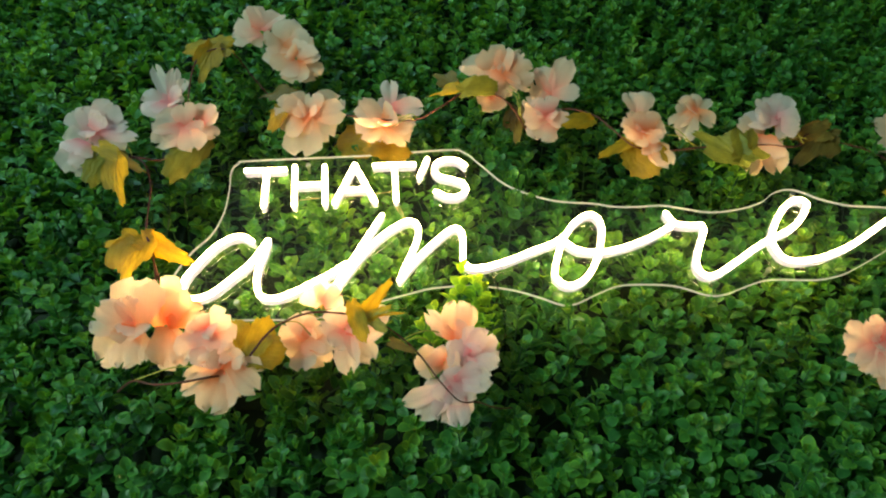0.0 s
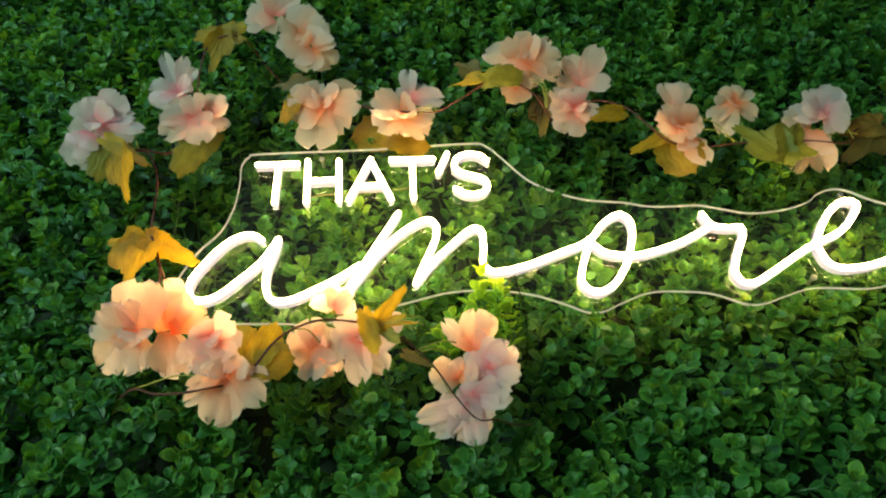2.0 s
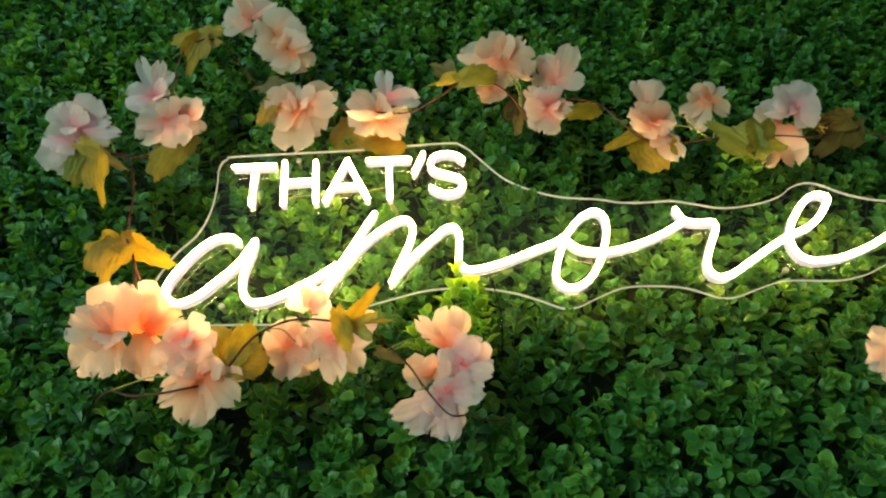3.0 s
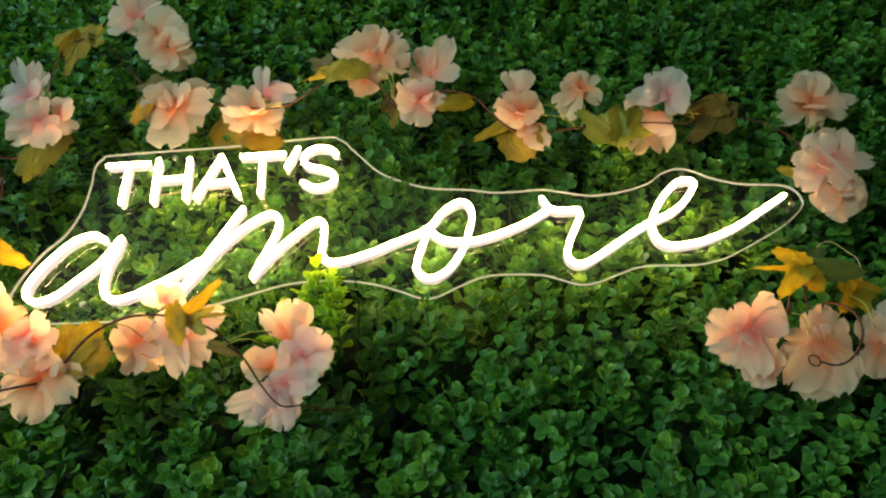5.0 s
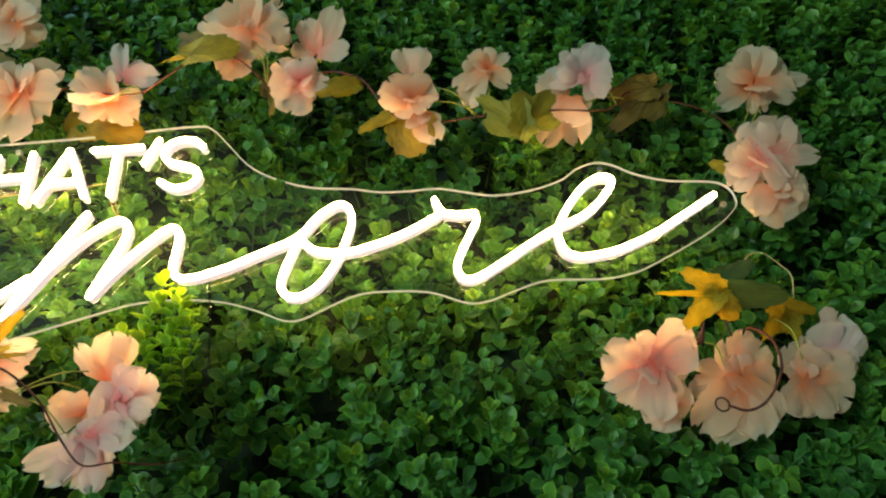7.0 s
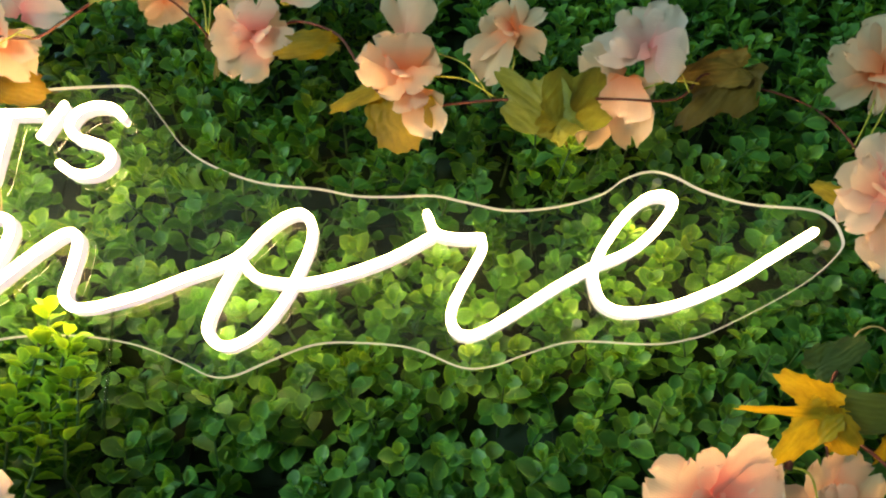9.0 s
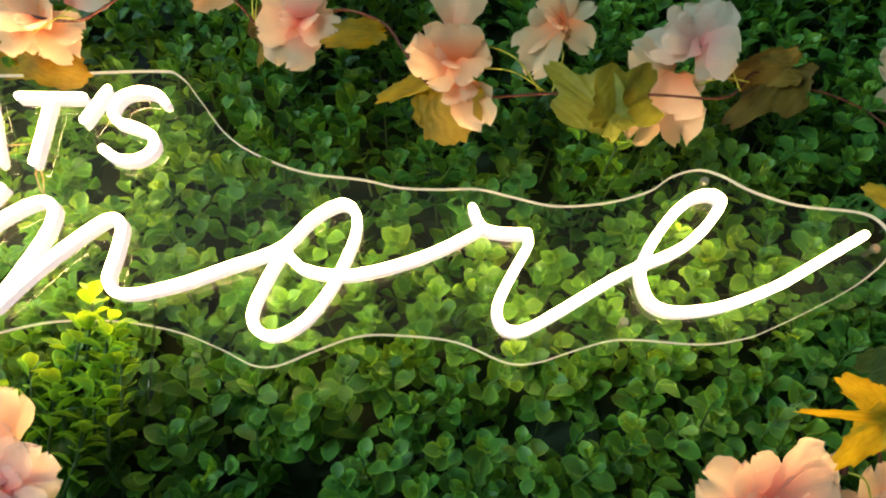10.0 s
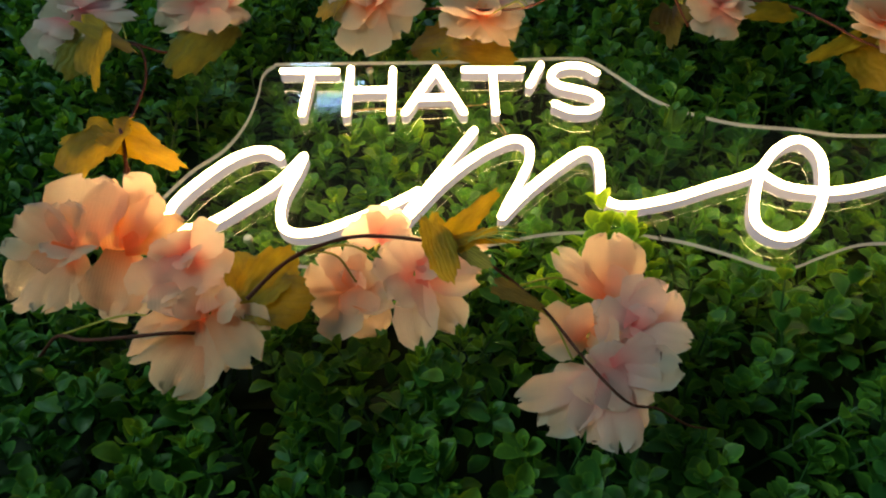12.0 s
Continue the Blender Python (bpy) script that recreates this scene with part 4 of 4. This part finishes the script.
blossom(lower, "lilac", (0.242, -0.044, 1.693), [
    (0.187, -0.044, 1.678, 0.018), (0.210, -0.039, 1.689, 0.020), (0.201, -0.033, 1.665, 0.025), (0.225, -0.035, 1.656, 0.029), (0.243, -0.037, 1.649, 0.025),
    (0.255, -0.031, 1.662, 0.021), (0.265, -0.043, 1.678, 0.025), (0.282, -0.048, 1.691, 0.025), (0.271, -0.053, 1.704, 0.021), (0.217, -0.033, 1.668, 0.021),
    (0.250, -0.043, 1.678, 0.035), (0.233, -0.044, 1.672, 0.031)])

silk_leaf(upper, "gold", (-0.213, -0.052, 2.072), (-0.148, -0.054, 2.024), 0.026, 0)
silk_leaf(upper, "gold", (-0.192, -0.050, 2.049), (-0.167, -0.060, 1.966), 0.045, 1)
silk_leaf(upper, "olive", (-0.217, -0.030, 2.087), (-0.237, -0.030, 2.031), 0.061, 0)
silk_leaf(upper, "olive", (-0.099, -0.028, 2.103), (-0.127, -0.031, 2.032), 0.063, 0)
silk_leaf(upper, "gold", (-0.072, -0.040, 2.300), (-0.142, -0.046, 2.298), 0.049, 0)
silk_leaf(upper, "gold", (-0.092, -0.045, 2.292), (-0.102, -0.041, 2.220), 0.044, 1)
silk_leaf(upper, "brown", (0.029, -0.012, 2.213), (-0.023, -0.007, 2.225), 0.042, 1)
silk_leaf(upper, "gold", (0.023, -0.022, 2.172), (0.008, -0.034, 2.117), 0.035, 0)
silk_leaf(upper, "gold", (0.162, 0.012, 2.132), (0.097, 0.011, 2.133), 0.070, 2)
silk_leaf(upper, "gold", (0.156, 0.010, 2.115), (0.218, 0.003, 2.091), 0.045, 2)
silk_leaf(upper, "gold", (0.297, -0.052, 2.164), (0.244, -0.045, 2.171), 0.043, 1)
silk_leaf(upper, "olive", (0.300, -0.075, 2.138), (0.358, -0.071, 2.165), 0.046, 2)
silk_leaf(upper, "brown", (0.290, -0.030, 2.204), (0.260, -0.037, 2.229), 0.040, 1)
silk_leaf(upper, "brown", (0.394, -0.006, 2.165), (0.379, -0.013, 2.097), 0.048, 1)
silk_leaf(upper, "gold", (0.492, -0.034, 2.109), (0.437, -0.043, 2.098), 0.031, 2)
silk_leaf(upper, "gold", (0.543, -0.034, 2.061), (0.491, -0.026, 2.042), 0.023, 0)
silk_leaf(upper, "gold", (0.553, -0.030, 2.055), (0.563, -0.036, 1.996), 0.068, 2)
silk_leaf(upper, "olive", (0.690, -0.046, 2.007), (0.640, -0.046, 2.073), 0.060, 1)
silk_leaf(upper, "olive", (0.688, -0.052, 2.004), (0.738, -0.055, 2.064), 0.066, 1)
silk_leaf(upper, "brown", (0.882, -0.004, 2.092), (0.818, -0.003, 2.034), 0.068, 1)
silk_leaf(upper, "brown", (0.875, -0.012, 2.088), (0.817, -0.012, 2.082), 0.041, 0)
silk_leaf(upper, "gold", (0.937, -0.010, 1.948), (0.917, -0.007, 1.970), 0.024, 0)
silk_leaf(lower, "gold", (-0.134, -0.045, 1.912), (-0.149, -0.055, 1.843), 0.080, 1)
silk_leaf(lower, "gold", (-0.126, -0.052, 1.907), (-0.065, -0.049, 1.874), 0.036, 0)
silk_leaf(lower, "gold", (-0.137, -0.040, 1.914), (-0.183, -0.046, 1.911), 0.039, 1)
silk_leaf(lower, "gold", (0.010, -0.040, 1.749), (-0.015, -0.041, 1.799), 0.037, 2)
silk_leaf(lower, "gold", (0.013, -0.048, 1.744), (0.036, -0.053, 1.792), 0.036, 2)
silk_leaf(lower, "gold", (0.010, -0.046, 1.747), (0.055, -0.052, 1.747), 0.052, 2)
silk_leaf(lower, "gold", (0.145, -0.085, 1.765), (0.181, -0.086, 1.813), 0.020, 0)
silk_leaf(lower, "gold", (0.134, -0.090, 1.775), (0.147, -0.093, 1.727), 0.022, 2)
silk_leaf(lower, "gold", (0.143, -0.084, 1.759), (0.178, -0.089, 1.775), 0.017, 0)
silk_leaf(lower, "gold", (0.143, -0.086, 1.764), (0.194, -0.083, 1.767), 0.009, 0)
silk_leaf(lower, "brown", (0.176, -0.080, 1.732), (0.202, -0.080, 1.717), 0.013, 0)
silk_leaf(lower, "olive", (0.147, -0.080, 1.768), (0.171, -0.091, 1.740), 0.015, 2)
silk_leaf(right, "gold", (0.832, -0.084, 1.766), (0.802, -0.091, 1.787), 0.027, 0)
silk_leaf(right, "gold", (0.832, -0.084, 1.761), (0.769, -0.087, 1.766), 0.009, 0)
silk_leaf(right, "gold", (0.827, -0.084, 1.760), (0.793, -0.078, 1.732), 0.028, 0)
silk_leaf(right, "gold", (0.830, -0.084, 1.759), (0.845, -0.078, 1.733), 0.025, 2)
silk_leaf(right, "green", (0.834, -0.074, 1.767), (0.910, -0.075, 1.752), 0.029, 2)
silk_leaf(right, "green", (0.878, -0.010, 1.805), (0.918, -0.022, 1.825), 0.034, 0)
silk_leaf(right, "gold", (0.922, -0.012, 1.774), (0.975, -0.008, 1.762), 0.027, 0)
silk_leaf(right, "gold", (0.926, -0.018, 1.758), (0.896, -0.021, 1.732), 0.029, 0)
silk_leaf(right, "gold", (0.927, -0.016, 1.759), (0.936, -0.016, 1.729), 0.030, 1)

vine(upper, [(-0.114, 0.010, 1.859), (-0.120, -0.030, 1.887), (-0.132, -0.040, 1.919), (-0.147, -0.020, 1.978), (-0.152, -0.020, 2.028), (-0.167, -0.030, 2.065), (-0.212, -0.020, 2.085)], 0.0022, 0.0016)
vine(upper, [(-0.212, -0.020, 2.076), (-0.181, -0.030, 2.074), (-0.146, -0.010, 2.086), (-0.118, -0.020, 2.128), (-0.115, -0.040, 2.178), (-0.116, -0.045, 2.222), (-0.111, -0.045, 2.267),
             (-0.086, -0.045, 2.290), (-0.062, -0.030, 2.296), (-0.036, 0.000, 2.274), (-0.005, 0.020, 2.239)], 0.0022, 0.0014)
vine(upper, [(0.067, 0.000, 2.161), (0.113, -0.010, 2.164), (0.150, -0.020, 2.146), (0.220, -0.035, 2.121), (0.261, -0.050, 2.130), (0.311, -0.060, 2.158), (0.345, -0.060, 2.146),
             (0.371, -0.050, 2.128), (0.395, -0.020, 2.107)], 0.0021, 0.0016)
vine(upper, [(0.436, -0.010, 2.149), (0.463, -0.030, 2.139), (0.500, -0.035, 2.118), (0.520, -0.040, 2.081), (0.543, -0.040, 2.046), (0.586, -0.030, 2.042), (0.647, -0.035, 2.042),
             (0.733, -0.045, 2.033), (0.803, -0.025, 2.045), (0.842, -0.010, 2.083), (0.874, 0.000, 2.079), (0.911, 0.000, 2.067), (0.945, 0.000, 2.046), (0.963, -0.005, 2.008), (0.974, 0.000, 1.964)], 0.0020, 0.0014)
for a, b in (((0.224, -0.036, 2.121), (0.190, -0.040, 2.104)), ((0.228, -0.036, 2.123), (0.199, -0.030, 2.129)), ((0.383, -0.040, 2.119), (0.367, -0.055, 2.159)),
             ((0.385, -0.040, 2.117), (0.375, -0.050, 2.173)), ((0.647, -0.034, 2.044), (0.660, -0.022, 2.109)), ((0.637, -0.034, 2.044), (0.581, -0.040, 2.094)),
             ((0.642, -0.034, 2.044), (0.567, -0.045, 2.061)), ((0.818, -0.022, 2.054), (0.782, -0.030, 2.089)), ((0.829, -0.020, 2.065), (0.761, -0.020, 2.054)),
             ((-0.116, -0.040, 2.187), (-0.140, -0.030, 2.177)), ((-0.116, -0.040, 2.182), (-0.110, -0.040, 2.129)), ((-0.181, -0.030, 2.074), (-0.217, -0.040, 2.112)),
             ((0.966, 0.000, 2.003), (1.013, 0.005, 2.081)), ((0.970, 0.000, 1.998), (1.024, 0.005, 2.072))):
    a, b = Vector(a), Vector(b)
    vine(upper, [a, (a + b) / 2 + Vector((0.006, -0.006, 0.005)), b], 0.0011, 0.0009, PEDICEL, "stalk")
vine(lower, [(-0.147, 0.000, 1.927), (-0.128, -0.050, 1.915), (-0.115, -0.050, 1.888), (-0.110, -0.040, 1.855), (-0.116, -0.030, 1.818)], 0.0020, 0.0020)
vine(lower, [(-0.145, 0.000, 1.731), (-0.117, -0.030, 1.729), (-0.085, -0.050, 1.714), (-0.052, -0.060, 1.710), (-0.026, -0.055, 1.716), (-0.006, -0.030, 1.730)], 0.0019, 0.0017)
vine(lower, [(0.020, -0.070, 1.731), (0.038, -0.072, 1.756), (0.058, -0.072, 1.771), (0.087, -0.073, 1.779), (0.125, -0.076, 1.773), (0.147, -0.078, 1.764), (0.172, -0.074, 1.753), (0.202, -0.068, 1.725), (0.225, -0.064, 1.690), (0.245, -0.060, 1.667), (0.266, -0.045, 1.670), (0.290, -0.022, 1.670), (0.310, 0.000, 1.677)], 0.0021, 0.0010)
vine(lower, [(0.157, -0.086, 1.763), (0.175, -0.090, 1.768), (0.194, -0.086, 1.770)], 0.0007, 0.0004, PEDICEL, "filament")
vine(lower, [(0.159, -0.086, 1.765), (0.177, -0.091, 1.765), (0.195, -0.088, 1.761)], 0.0007, 0.0004, PEDICEL, "filament")
vine(lower, [(0.158, -0.086, 1.766), (0.173, -0.092, 1.770), (0.188, -0.090, 1.771)], 0.0007, 0.0004, PEDICEL, "filament")
vine(lower, [(0.158, -0.086, 1.766), (0.170, -0.086, 1.765), (0.183, -0.079, 1.760)], 0.0007, 0.0004, PEDICEL, "filament")
vine(lower, [(0.157, -0.086, 1.764), (0.173, -0.092, 1.762), (0.189, -0.090, 1.755)], 0.0007, 0.0004, PEDICEL, "filament")
for a, b in (((0.178, -0.070, 1.736), (0.239, -0.040, 1.758)), ((0.180, -0.070, 1.734), (0.224, -0.045, 1.742)), ((0.183, -0.070, 1.730), (0.220, -0.050, 1.699)),
             ((0.047, -0.065, 1.772), (0.079, -0.030, 1.773)), ((0.050, -0.065, 1.773), (0.094, -0.020, 1.797)), ((-0.115, -0.030, 1.730), (-0.026, -0.050, 1.728))):
    a, b = Vector(a), Vector(b)
    vine(lower, [a, (a + b) / 2 + Vector((0.004, -0.006, 0.006)), b], 0.0012, 0.0010, PEDICEL, "stalk")
vine(right, [(0.883, -0.005, 1.746), (0.886, -0.020, 1.746), (0.888, -0.045, 1.724), (0.882, -0.058, 1.696), (0.868, -0.062, 1.675), (0.852, -0.060, 1.660), (0.837, -0.055, 1.656), (0.822, -0.052, 1.663)], 0.0021, 0.0018)
vine(right, [(0.8171 + 0.0062 * math.cos(a), -0.052, 1.6644 + 0.0062 * math.sin(a)) for a in np.linspace(0, 2 * math.pi, 13)], 0.0013, 0.0013, name="vine_curl")
vine(right, [(0.904, 0.000, 1.805), (0.909, -0.010, 1.824), (0.918, -0.012, 1.833), (0.933, -0.012, 1.834), (0.949, -0.010, 1.818), (0.956, -0.010, 1.804), (0.952, -0.005, 1.780)], 0.0010, 0.0010, COPPER_WIRE, "tendril")
vine(right, [(0.930, 0.040, 1.815), (0.877, -0.025, 1.794), (0.869, -0.010, 1.766), (0.869, -0.005, 1.738), (0.846, 0.000, 1.706)], 0.0020, 0.0018)
for a, b in (((0.826, -0.030, 1.734), (0.771, -0.025, 1.716)), ((0.824, -0.030, 1.730), (0.792, -0.020, 1.696)), ((0.826, -0.030, 1.733), (0.846, -0.020, 1.708)), ((0.915, -0.020, 1.753), (0.926, -0.020, 1.708))):
    a, b = Vector(a), Vector(b)
    vine(right, [a, (a + b) / 2 + Vector((0.003, -0.006, 0.006)), b], 0.0013, 0.0010, PEDICEL, "stalk")
part("bud", tube_mesh("bud", [Vector((0.824, -0.030, 1.731)), Vector((0.829, -0.032, 1.741)), Vector((0.834, -0.033, 1.753))], (0.0036, 0.0008), VINE, 8), right, "small red brown bud", Matrix())

# ---- single leaves of the hedge ----
LEAF_MESH = mesh_of("leaf", LEAF_V, LEAF_3 + LEAF_4, BOXWOOD)
leaf_attributes(LEAF_MESH, np.array([0.5]))
for p, w, nn, s in zip(*single_leaves):
    m = Matrix(np.stack([np.cross(w, nn), w, nn], 1).tolist()).to_4x4()
    part("leaf", LEAF_MESH, hedge, "", Matrix.Translation(p) @ m @ Matrix.Scale(s, 4))
